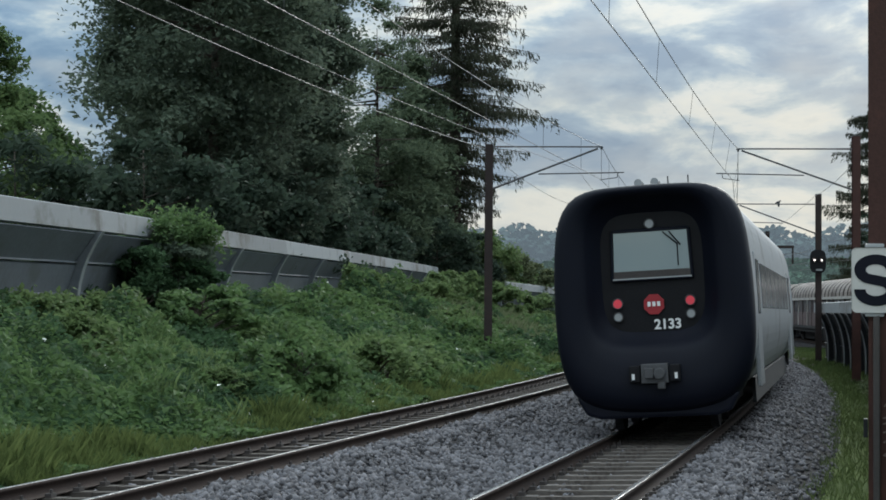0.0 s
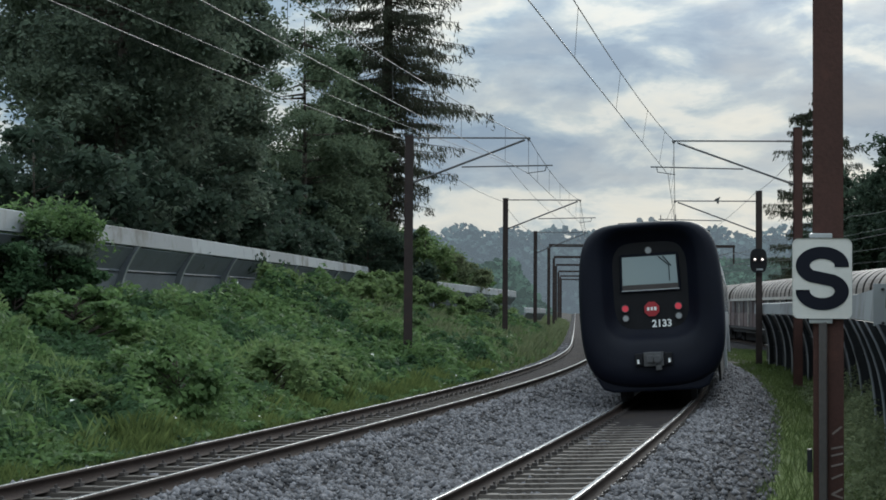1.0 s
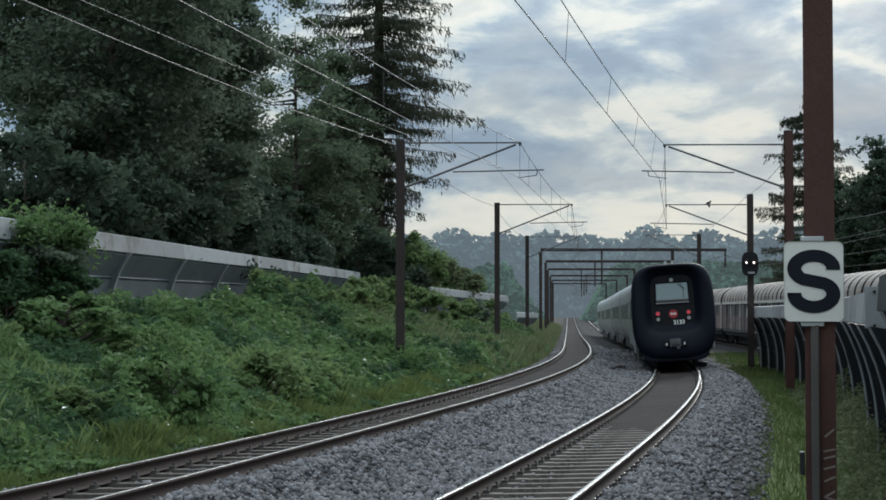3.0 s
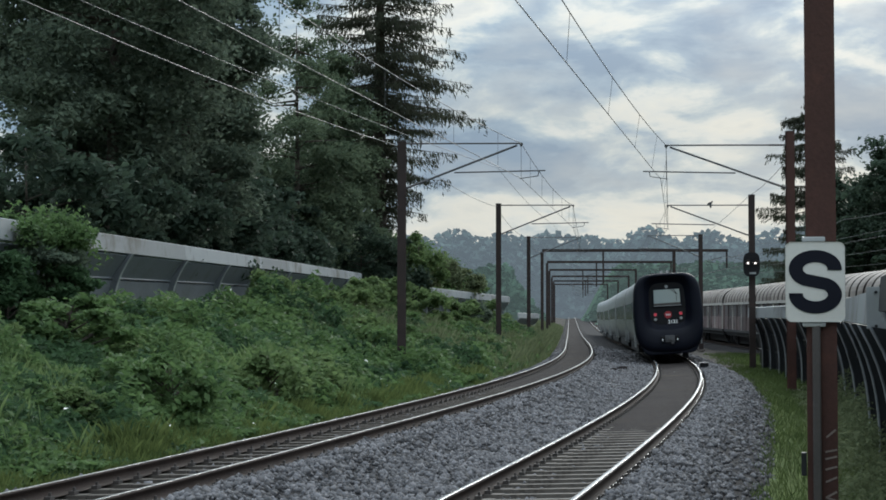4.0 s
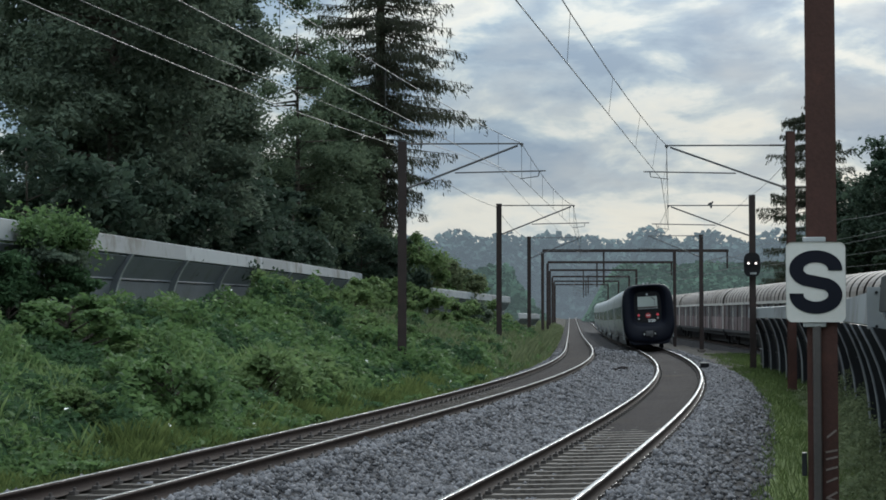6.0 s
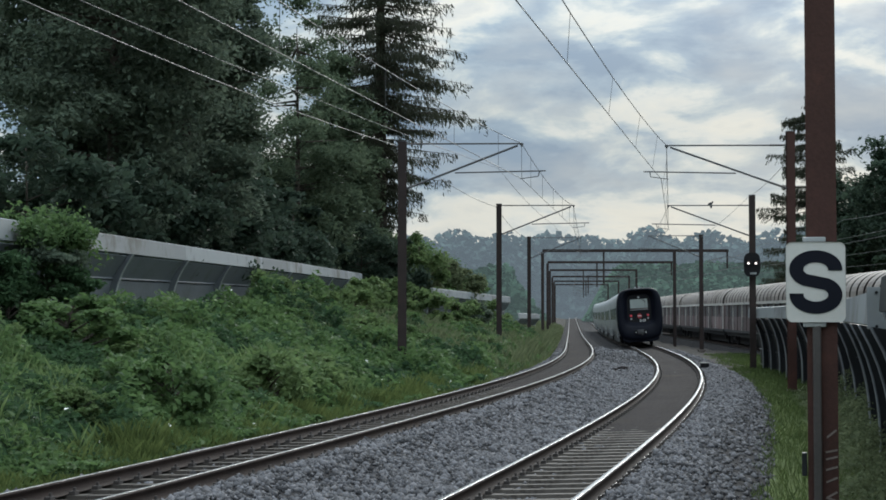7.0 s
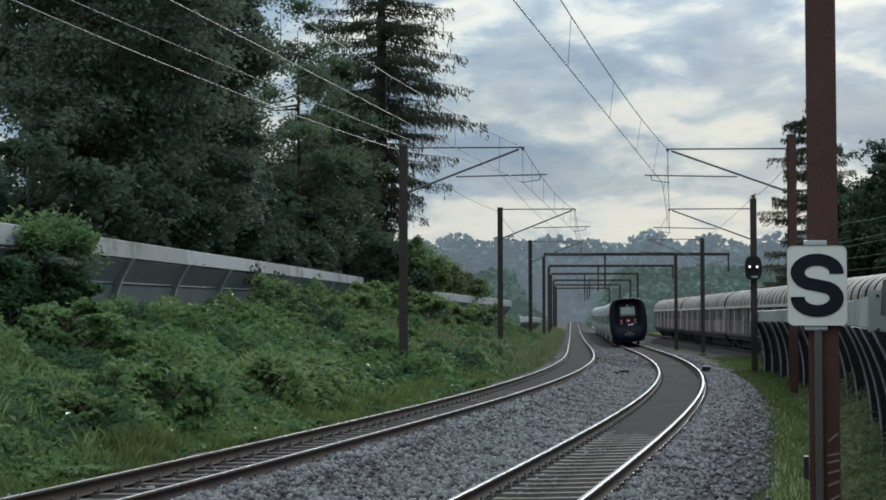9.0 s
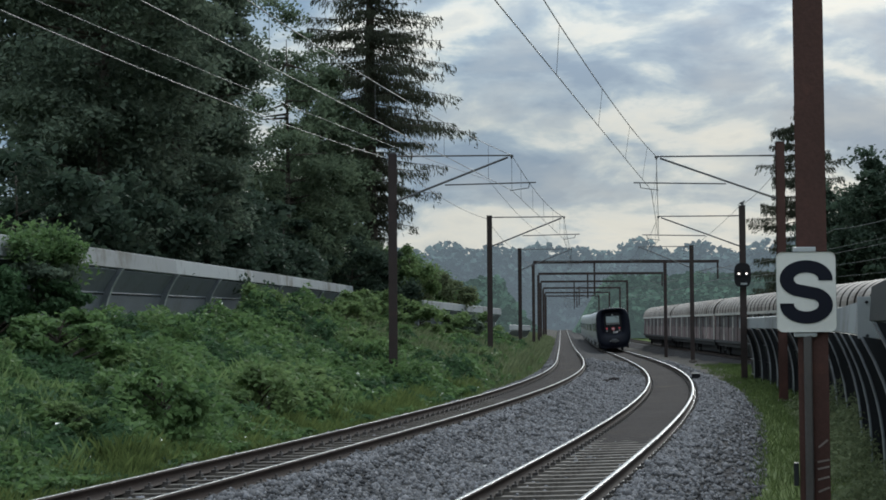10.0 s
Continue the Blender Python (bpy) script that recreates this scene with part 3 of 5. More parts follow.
    reg = part("registration_tube", tube(B(), (side * reach * 0.44, 0, zr - 0.05), (side * (reach + 0.75), 0, zr + 0.01), 0.022), M["galv"], ob)
    bm = B()
    tube(bm, (side * (reach + 0.55), 0, zr), (side * (reach + 0.52), 0, zr - 0.16), 0.014, n=6)
    tube(bm, (side * (reach + 0.52), 0, zr - 0.16), (side * (reach - 0.05), 0, zr - 0.24), 0.013, n=6)
    part("steady_arm", bm, M["galv"], reg)
    bm = B()
    tube(bm, (e, 0, zt + 0.02), (e, 0, zt - 0.10), 0.03, n=8)
    box(bm, e, 0, zt - 0.02, 0.11, 0.07, 0.06)
    part("clamp", bm, M["galv"], ob)
    part("drop_wire", tube(B(), (e, 0, zt - 0.08), (e, 0, zr - 0.24), 0.007, n=5), M["wire"], ob)
    tip = m @ Vector((e, 0, zt))
    SUPPORTS[key] = (tip, m @ Vector((e + stagger, 0, zr - 0.24)), m @ Vector((-side * width * 0.6, 0, top_z - 0.12)))
    return ob


def hd(y):
    return float(np.interp(at_y(y), SS, AA))


BROWN = "dark brown steel catenary mast with a cantilever arm"
cantilever_mast("L0", -8.15, 16.0, 0.0, 7.3, 3.45, hd(16), 1, BROWN)
cantilever_mast("L1", -1.27, 50.0, 0.1, 7.30, 3.72, 0.03, 1, "dark brown steel catenary mast in the overgrown bank")
cantilever_mast("L2", 2.72, 78.0, 0.0, 7.24, 3.62, 0.03, 1, "dark brown steel catenary mast beside the bank")
cantilever_mast("L3", 6.0, 112.0, -0.3, 7.25, 3.6, 0.06, 1, BROWN)
S_MAST = cantilever_mast("R0", 3.345, 14.2, -0.55, 7.5, 3.58, hd(14), -1, "dark brown steel mast that carries a white letter board", drop=0.45, steel="mast")
cantilever_mast("R1", 11.27, 52.0, -0.62, 7.84, 4.0, 0.03, -1, BROWN + " in grass", drop=0.43, steel="mast", stagger=-0.18)
cantilever_mast("R2", 14.25, 74.0, -0.70, 7.38, 3.85, 0.03, -1, "dark brown steel catenary mast that carries a signal", drop=0.46)
cantilever_mast("R3", 17.35, 108.0, -0.6, 7.2, 3.5, 0.05, -1, BROWN)


def portal(y, x0, x1, top, posts, drops):
    """A steel portal across the tracks: columns, a beam and hanging drop posts."""
    ob = thing("catenary_portal", "dark steel catenary portal spanning the tracks", "catenary portal", pose(0, y, 0), group="catenary portals")
    part("beam", box(B(), (x0 + x1) / 2, 0, top - 0.14, x1 - x0, 0.24, 0.24), M["mast_dark"], ob, bevel=0.01)
    for x in posts:
        bm = heb(B(), 0.24, -1.0, top - 0.262)
        bmesh.ops.translate(bm, vec=(x, 0, 0), verts=bm.verts[:])
        part("post", bm, M["mast_dark"], ob)
    for x, length in drops:
        bm = tube(B(), (x, 0, top - 0.262), (x, 0, top - length), 0.075, n=8)
        post = part("drop_post", bm, M["mast_dark"], ob)
        for k in (-1, 1):
            bm = tube(B(), (x + 0.05 * k, 0, top - length + 0.25), (x + k * 1.7, 0, top - length + 0.55), 0.025, n=6)
            tube(bm, (x + 0.05 * k, 0, top - length + 1.0), (x + k * 1.6, 0, top - length + 0.62), 0.02, n=6)
            part("registration_arm", bm, M["galv"], post)
    return ob


portal(134, 8.3, 23.8, 7.27, (8.3, 19.3), ((13.4, 2.9), (23.7, 1.6)))
portal(166, 10.8, 23.7, 7.3, (10.8,), ((15.9, 2.7), (23.6, 1.5)))
portal(197, 13.1, 23.8, 7.3, (13.1, 23.7), ((17.2, 2.6),))
portal(228, 15.5, 26.5, 7.2, (15.5, 26.4), ((20.6, 2.6),))
portal(262, 18.1, 28.7, 7.2, (18.1, 28.6), ((23.3, 2.6),))
portal(300, 20.9, 30.9, 7.3, (20.9, 30.8), ((26.2, 2.6),))


def wire(name, pts, r, label, sag=0.0, n=10, material="wire"):
    cu = bpy.data.curves.new(name, "CURVE")
    cu.dimensions, cu.bevel_depth, cu.bevel_resolution = "3D", r, 1
    full = []
    for a, b in zip(pts[:-1], pts[1:]):
        a, b = Vector(a), Vector(b)
        for i in range(n):
            t = i / n
            p = a.lerp(b, t); p.z -= 4 * sag * t * (1 - t)
            full.append(p)
    full.append(Vector(pts[-1]))
    sp = cu.splines.new("POLY")
    sp.points.add(len(full) - 1)
    for q, p in zip(sp.points, full):
        q.co = (*p, 1)
    cu.materials.append(M[material])
    return tagged(new(name, cu), label, "wire", group="overhead wires")


def overhead(keys, extra):
    top = [SUPPORTS[k][0] for k in keys] + extra[0]
    con = [SUPPORTS[k][1] for k in keys] + extra[1]
    wire("messenger_wire", top, 0.010, "thin grey messenger wire over the track", sag=0.32, material="wire_dark")
    wire("contact_wire", con, 0.009, "thin grey contact wire over the track")
    for i in range(len(keys) - 1):
        for t in (0.12, 0.3, 0.5, 0.7, 0.88):
            a, b = top[i].lerp(top[i + 1], t), con[i].lerp(con[i + 1], t)
            a.z -= 4 * 0.32 * t * (1 - t)
            wire("dropper_wire", [a, b], 0.005, "thin dropper wire between two overhead wires", n=1, material="wire_dark")


def far_ends(off, ys, z):
    return [Vector((*[float(q) for q in line(at_y(y), off)[:2]], z)) for y in ys]


ys_far = (134, 166, 197, 228, 262, 300)
overhead(["L0", "L1", "L2", "L3"], (far_ends(LEFT, ys_far, 6.0), far_ends(LEFT, ys_far, 5.1)))
overhead(["R0", "R1", "R2", "R3"], (far_ends(0, ys_far, 6.0), far_ends(0, ys_far, 5.1)))
wire("feeder_wire", [SUPPORTS["L0"][2] + Vector((-0.5, 0, 0))] + [SUPPORTS[k][2] for k in ("L1", "L2", "L3")] + [Vector((8.1, 134, 7.0)), Vector((10.6, 166, 7.0))], 0.011, "grey feeder wire along the mast tops", sag=0.25)
wire("return_wire", [Vector((-8.7, 16, 7.35)), Vector((2.0, 58.0, 7.2)), Vector((6.2, 90.0, 6.9)), Vector((11.5, 134.0, 6.9))], 0.008, "thin grey return wire over the track", sag=0.2, material="wire_dark")
wire("feeder_wire", [Vector((11.12, 51.9, 6.87)), Vector((14.12, 74.0, 7.34)), Vector((17.25, 108.0, 7.0)), Vector((19.4, 134.0, 7.05))], 0.009, "thin grey feeder wire along the mast tops", sag=0.12, material="wire_dark")
for i, (z0, z1) in enumerate(((7.0, 6.4), (6.2, 5.6), (5.4, 5.2))):
    wire("siding_wire", [Vector((25.5 + i * 2.2, 70, z0)), Vector((22.6 + i * 1.0, 134, z1)), Vector((23.2, 200, z1 - 0.2))], 0.014, "thin grey overhead wire above the siding", sag=0.3)


SIDING_YS = (52, 80, 108, 134, 166, 200)
siding_at = lambda y, z: Vector((15.75 + 0.053 * y, y, z))
wire("siding_wire", [siding_at(y, z) for y, z in zip(SIDING_YS, (6.7, 6.6, 6.6, 6.5, 6.4, 6.4))], 0.013, "thin grey messenger wire above the siding", sag=0.3)
wire("siding_wire", [siding_at(y, z) for y, z in zip(SIDING_YS, (5.3, 5.4, 5.4, 5.4, 5.3, 5.3))], 0.012, "thin grey contact wire above the siding")


# ---- board with the letter ----
def letter_board():
    ob = thing("letter_sign", "white board with a black letter and rounded corners on a mast", "sign", pose(3.252, 14.03, 0, 0, 0, -5))
    w, h, zc = 0.512, 0.700, 2.252

    def plate(w, h, t, r, y):
        bm = B()
        pts = []
        for cx, cz, a0 in ((w / 2 - r, h / 2 - r, 0), (-w / 2 + r, h / 2 - r, 90), (-w / 2 + r, -h / 2 + r, 180), (w / 2 - r, -h / 2 + r, 270)):
            for i in range(7):
                a = radians(a0 + 15 * i)
                pts.append((cx + r * math.cos(a), zc + cz + r * math.sin(a)))
        return prism(bm, pts, y - t / 2, y + t / 2)
    part("board", plate(w, h, 0.012, 0.055, 0.0), M["sign_white"], ob)
    rim = plate(w, h, 0.012, 0.055, -0.008)
    bmesh.ops.delete(rim, geom=[f for f in rim.faces if len(f.verts) > 4], context="FACES_ONLY")
    part("rim", rim, M["lamp_glass"], ob, "grey raised rim")
    for z in (zc + h / 2 + 0.022, zc - h / 2 - 0.02):
        bm = box(B(), -0.01, 0.015, z, 0.20, 0.03, 0.045)
        part("mounting_clamp", bm, M["lamp_glass"], ob, "grey metal clamp", bevel=0.01)
    for z in (zc + 0.2, zc - 0.2):
        part("bracket", box(B(), 0.06, 0.03, z, 0.3, 0.05, 0.05), M["galv"], ob)
    # the letter, swept as a wide stroke of two round lobes and a sloping spine
    mid = [(0.167, -0.095 + 0.195)] + [(0.167 * math.cos(radians(a)), 0.112 + 0.112 * math.sin(radians(a))) for a in range(6, 237, 10)]
    mid += [(-x, -z) for x, z in mid[::-1]]
    bm = B()
    rows = []
    for i, (x, z) in enumerate(mid):
        xa, za = mid[max(i - 1, 0)]
        xb, zb = mid[min(i + 1, len(mid) - 1)]
        n = Vector((-(zb - za), xb - xa)) if 0 < i < len(mid) - 1 else Vector((-1.0 if i == 0 else 1.0, 0))
        n = n.normalized()
        dx, dz = n.x * 0.061, n.y * 0.053
        rows.append([bm.verts.new((x + k * dx, y, zc + z + k * dz)) for k, y in ((-1, -0.012), (1, -0.012), (1, -0.007), (-1, -0.007))])
    for a, b in zip(rows[:-1], rows[1:]):
        for k in range(4):
            bm.faces.new((a[k], a[(k + 1) % 4], b[(k + 1) % 4], b[k]))
    bm.faces.new(rows[0]); bm.faces.new(rows[-1][::-1])
    part("letter", bm, M["sign_black"], ob, "black letter S")


letter_board()


def conduit():
    ob = thing("cable_conduit", "grey steel cable conduit fixed to the mast", "conduit", pose(3.345, 14.2, 0, 0, 0, -math.degrees(hd(14))))
    part("tube", box(B(), -0.045, -0.16, 0.65, 0.072, 0.05, 2.45), M["conduit"], ob, bevel=0.012)
    part("junction_box", box(B(), -0.16, -0.10, 0.66, 0.045, 0.10, 0.20), M["tarred"], ob, bevel=0.008)


conduit()


def scribble():
    ob = thing("paint_scrawl", "pale paint scrawl on the brown mast", "graffiti", pose(3.345, 14.2, 0, 0, 0, -math.degrees(hd(14))))
    for i, (z, t) in enumerate(((0.93, 40), (0.78, 12), (0.72, 14), (0.63, 16), (0.53, 24), (0.40, 30), (0.36, -18))):
        part("stroke", box(B(), 0, 0, 0, 0.105, 0.004, 0.017, pose(0.072, -0.134, z, 0, -t, 0)), M["scrawl"], ob)


scribble()


def signal_head():
    ob = thing("railway_signal", "black rounded signal head with two white lights lit", "signal", pose(14.15, 73.6, 4.17))
    w, h = 0.76, 1.10
    pts = []
    for i in range(28):
        a = 2 * math.pi * i / 28
        c, s_ = math.cos(a), math.sin(a)
        pts.append((w / 2 * math.copysign(abs(c) ** 0.6, c), h / 2 * math.copysign(abs(s_) ** 0.6, s_)))
    part("backboard", prism(B(), pts, -0.03, 0.03), M["dark"], ob)
    part("housing", box(B(), 0, 0.17, 0, 0.5, 0.26, 0.8), M["dark"], ob, bevel=0.03)
    for x in (-0.17, 0.17):
        lens = part("lens", tube(B(), (x, -0.032, 0.06), (x, -0.075, 0.06), 0.045, n=16), M["signal_light"], ob, "glowing white lens")
        hood = tube(B(), (x, -0.03, 0.06), (x, -0.20, 0.10), 0.11, n=16)
        bmesh.ops.delete(hood, geom=[f for f in hood.faces if len(f.verts) > 4], context="FACES_ONLY")
        part("hood", hood, M["dark"], lens)
    part("small_plate", box(B(), 0.05, -0.04, -0.40, 0.30, 0.02, 0.09), M["fascia"], ob, "small pale plate")


signal_head()


# ---- noise barriers ----
def curve_x(z, height):
    return max(0.0, z / height) ** 2.6


def barrier(rows, label, post_gap, side, fascia_mat, panel_mat, post_mat, height=2.0, fascia=0.46, boards=3, deep=0.5, lean=0.58, lit_flange_mat=None, half=0.07):
    """A curved noise barrier along straight stretches. rows: x, y, z of the fascia's lower edge. side +1: it leans to its right."""
    ob = thing("noise_barrier", label, "noise barrier", kind="structure")
    for (xa, ya, za), (xb, yb, zb) in zip(rows[:-1], rows[1:]):
        d = math.hypot(xb - xa, yb - ya)
        n = max(1, round(d / post_gap))
        ang = math.atan2(xb - xa, yb - ya)
        ux, uy = math.sin(ang), math.cos(ang)
        rx, ry = side * math.cos(ang), -side * math.sin(ang)      # the way it leans
        for i in range(n):
            t0, t1 = i / n, (i + 1) / n

            def P(t, o, z):
                return (xa + (xb - xa) * t + rx * o, ya + (yb - ya) * t + ry * o, za + (zb - za) * t + z)
            e = 0.006 / d
            # fascia: a folded sheet
            bm = B()
            prof = [(0.0, 0.0), (0.05, 0.02), (0.02, fascia), (-0.10, fascia + 0.03), (-0.16, fascia + 0.0), (-0.10, fascia - 0.06), (-0.05, 0.0)]
            a = [bm.verts.new(P(t0 + e, *p)) for p in prof]
            b = [bm.verts.new(P(t1 - e, *p)) for p in prof]
            bm.faces.new(a); bm.faces.new(b[::-1])
            for k in range(len(prof)):
                bm.faces.new((a[k], b[k], b[(k + 1) % len(prof)], a[(k + 1) % len(prof)]))
            part("fascia_panel", bm, fascia_mat, ob)
            # boards below it, each set back under the one above
            for q in range(boards):
                z1, z0 = -q * height / boards, -(q + 1) * height / boards
                x1, x0 = lean * curve_x(height + z1, height) - lean - 0.08, lean * curve_x(height + z0, height) - lean - 0.08
                bm = B()
                prof = [(x1 + 0.0, z1 - 0.02), (x1 + 0.05, z1 - 0.05), (x0 + 0.05, z0 + 0.04), (x0 + 0.10, z0), (x0 - 0.06, z0), (x1 - 0.08, z1 - 0.02)]
                a = [bm.verts.new(P(t0 + e, *p)) for p in prof]
                b = [bm.verts.new(P(t1 - e, *p)) for p in prof]
                bm.faces.new(a); bm.faces.new(b[::-1])
                for k in range(len(prof)):
                    bm.faces.new((a[k], b[k], b[(k + 1) % len(prof)], a[(k + 1) % len(prof)]))
                part("wall_board", bm, panel_mat, ob)
            # curved post
            bm = B()
            ring = []
            steps = 9
            tw = half / d
            for k in range(steps + 1):
                z = -height - deep + (height + deep - 0.02) * k / steps
                x = lean * curve_x(height + z, height) - lean - 0.08
                w = 0.22 + 0.06 * (1 - k / steps)
                ring.append([bm.verts.new(P(t0 - tw, x + 0.02, z)), bm.verts.new(P(t0 - tw, x + w, z + 0.03)), bm.verts.new(P(t0 + tw, x + w, z + 0.03)), bm.verts.new(P(t0 + tw, x + 0.02, z))])
            for a, b in zip(ring[:-1], ring[1:]):
                for k in range(4):
                    bm.faces.new((a[k], a[(k + 1) % 4], b[(k + 1) % 4], b[k]))
            bm.faces.new(ring[0]); bm.faces.new(ring[-1][::-1])
            part("post", bm, post_mat, ob)
            # its front flange, in a paler material for the light its edge catches
            bm = B()
            ring = []
            for k in range(steps + 1):
                z = -height - deep + (height + deep - 0.02) * k / steps
                x = lean * curve_x(height + z, height) - lean - 0.08 + 0.225 + 0.06 * (1 - k / steps)
                ring.append([bm.verts.new(P(t0 + q * 1.15 * tw, x + dx, z + 0.03)) for q, dx in ((-1, 0), (-1, 0.02), (1, 0.02), (1, 0))])
            for a, b in zip(ring[:-1], ring[1:]):
                for k in range(4):
                    bm.faces.new((a[k], a[(k + 1) % 4], b[(k + 1) % 4], b[k]))
            bm.faces.new(ring[0]); bm.faces.new(ring[-1][::-1])
            part("post_lit_flange", bm, lit_flange_mat or post_mat, ob)
    return ob


barrier([(-10.6, 18.9, 3.37), (-9.38, 30.4, 3.45), (-8.6, 44.0, 3.57), (-6.75, 70.5, 3.74), (-4.9, 97.0, 3.86)], "weathered grey noise barrier with a pale top along the bank", 6.2, 1, M["fascia"], M["panel"], M["panel"], lit_flange_mat=M["bracket"], lean=0.62)
barrier([(-0.6, 95.0, 2.95), (5.2, 125.0, 2.72)], "grey noise barrier on the overgrown bank beside the line", 6.0, 1, M["fascia"], M["panel"], M["panel"], lit_flange_mat=M["bracket"], lean=0.62)
barrier([(6.9, 146.0, 1.45), (9.6, 160.0, 1.35)], "grey noise barrier far along the line", 6.0, 1, M["fascia"], M["panel"], M["panel"], lit_flange_mat=M["bracket"], lean=0.62)


def right_barrier():
    rows = []
    for y in (20.0, 31, 40, 49, 58, 68, 79):
        x, yy, z, a = line(at_y(y), 4.05)
        rows.append((float(x), float(yy), 1.80 - 0.0015 * (y - 22)))
    wall = barrier(rows, "dark noise barrier with curved posts and a pale top edge", 3.8, -1, M["fascia"], M["tarred"], M["tarred"], height=2.25, fascia=0.47, deep=0.4, lean=0.52, lit_flange_mat=M["post_flange_lit"], half=0.19)
    # the plate that closes its pale edge, with bolts
    x0, y0, z0 = rows[0]
    plate = part("end_plate", box(B(), x0 - 0.02, y0 - 0.012, z0 + 0.235, 0.34, 0.016, 0.50), M["fascia"], wall, "pale bolted end plate", bevel=0.004)
    for dx, dz in ((-0.08, 0.02), (0.06, 0.16), (0.06, 0.36), (-0.08, 0.42)):
        part("bolt", tube(B(), (x0 + dx, y0 - 0.018, z0 + dz), (x0 + dx, y0 - 0.040, z0 + dz), 0.018, n=8), M["tarred"], plate)
    rows = []
    for y in (13.0, 16.5, 19.85):
        x, yy, z, a = line(at_y(y), 4.05)
        rows.append((float(x), float(yy), 1.98))
    barrier(rows, "dark end of a noise barrier with curved posts", 3.0, -1, M["tarred"], M["tarred"], M["tarred"], height=2.3, fascia=0.42, deep=0.4, lean=0.52, lit_flange_mat=M["post_flange_lit"], half=0.19)


right_barrier()


# ---- the train that leaves ----
CAR = 19.6
OUT = [(0, 3.85), (0.90, 3.83), (1.20, 3.73), (1.40, 3.47), (1.49, 3.1), (1.545, 2.4), (1.555, 1.8), (1.54, 1.3), (1.48, 0.92), (1.38, 0.62), (1.18, 0.36), (0.62, 0.22), (0, 0.20)]


def outline(n=72, pts=OUT, cz=2.15):
    full = [(x, z) for x, z in pts] + [(-x, z) for x, z in pts[-2:0:-1]]
    full = np.array(full + [full[0]])
    res = []
    for i in range(n):
        a = 2 * math.pi * i / n
        d = np.array([math.sin(a), math.cos(a)])
        best = 0
        for p, q in zip(full[:-1], full[1:]):
            e = q - p
            m = np.array([d, -e]).T
            if abs(np.linalg.det(m)) < 1e-9:
                continue
            t, u = np.linalg.solve(m, p - np.array([0, cz]))
            if t > 0 and -1e-6 <= u <= 1 + 1e-6:
                best = max(best, t)
        res.append((d[0] * best, cz + d[1] * best))
    r = np.array(res)
    r[:, 1] = 0.31 + (r[:, 1] - 0.20) * (3.91 - 0.31) / 3.65
    for _ in range(2):      # round the corners
        r = 0.25 * np.roll(r, 1, 0) + 0.5 * r + 0.25 * np.roll(r, -1, 0)
    return r


def loft(bm, rings):
    made = [[bm.verts.new(p) for p in r] for r in rings]
    n = len(rings[0])
    for a, b in zip(made[:-1], made[1:]):
        for i in range(n):
            bm.faces.new((a[i], a[(i + 1) % n], b[(i + 1) % n], b[i]))
    return made


def ring3(r, y):
    return [(x, y, z) for x, z in r]


def car(label, tail):
    ob = thing("railcar", label, "train car", group="cars of the train")
    o = outline()
    body = o * np.array([0.985, 1.0]); body[:, 1] = 0.42 + (body[:, 1] - 0.31) * (3.84 - 0.42) / 3.60
    y0, y1 = (0.55, CAR - 0.25) if tail else (0.25, CAR - 0.25)
    bm = B()
    sh = lambda k: np.stack([body[:, 0] * k, 2.1 + (body[:, 1] - 2.1) * k], 1)
    made = loft(bm, [ring3(sh(0.96), y0), ring3(sh(1.0), y0 + 0.06), ring3(sh(1.0), y1 - 0.06), ring3(sh(0.96), y1)])
    bm.faces.new(made[0]); bm.faces.new(made[-1][::-1])
    part("body", bm, M["alu"], ob, "silver-grey metal car body", smooth=False)
    for k in (-1, 1):
        for i in range(9):
            yc = 2.2 + i * 1.9
            if yc > CAR - 1.5:
                break
            if i in (0, 8):
                bm = box(B(), k * 1.487, yc, 1.72, 0.07, 1.15, 2.2)
                door = part("door", bm, M["alu"], ob, "grey sliding door", bevel=0.02)
                part("door_window", box(B(), k * 1.525, yc, 2.25, 0.03, 0.7, 0.9), M["blackglass"], door, bevel=0.01)
            else:
                part("window", box(B(), k * 1.512, yc, 2.28, 0.045, 1.62, 0.78), M["blackglass"], ob, bevel=0.012)
        part("skirt", box(B(), k * 1.33, CAR / 2, 0.52, 0.06, CAR - 5.5, 0.42), M["underframe"], ob)
    for yb in (2.4, CAR - 2.2):
        bm = box(B(), 0, yb, 0.50, 1.9, 2.6, 0.34)
        for k in (-1, 1):
            box(bm, k * 1.0, yb, 0.5, 0.14, 3.0, 0.22)
        bogie = part("bogie", bm, M["underframe"], ob)
        for dy in (-0.95, 0.95):
            bm = B()
            for k in (-1, 1):
                tube(bm, (k * 0.70, yb + dy, 0.425), (k * 0.83, yb + dy, 0.425), 0.42, n=24)
            tube(bm, (-0.7, yb + dy, 0.425), (0.7, yb + dy, 0.425), 0.08, n=10)
            part("wheelset", bm, M["underframe"], bogie)
    for yc in (5.0, 10.0, 15.0):
        part("roof_unit", box(B(), 0, yc, 3.80, 1.3, 2.6, 0.14), M["galv"], ob, bevel=0.03)
    if not tail:
        bm = B()
        for i in range(4):
            r = sh(0.93 if i % 2 else 0.97)
            loft(bm, [ring3(r, -0.22 + i * 0.12), ring3(r, -0.16 + i * 0.12)])
        part("gangway_bellows", bm, M["rubber"], ob, "black folded gangway", smooth=True)
        return ob
    # the rubber-framed end
    th = np.linspace(0, 2 * math.pi, 73)[:-1]
    c, s_ = np.sin(th), np.cos(th)
    p = 0.45
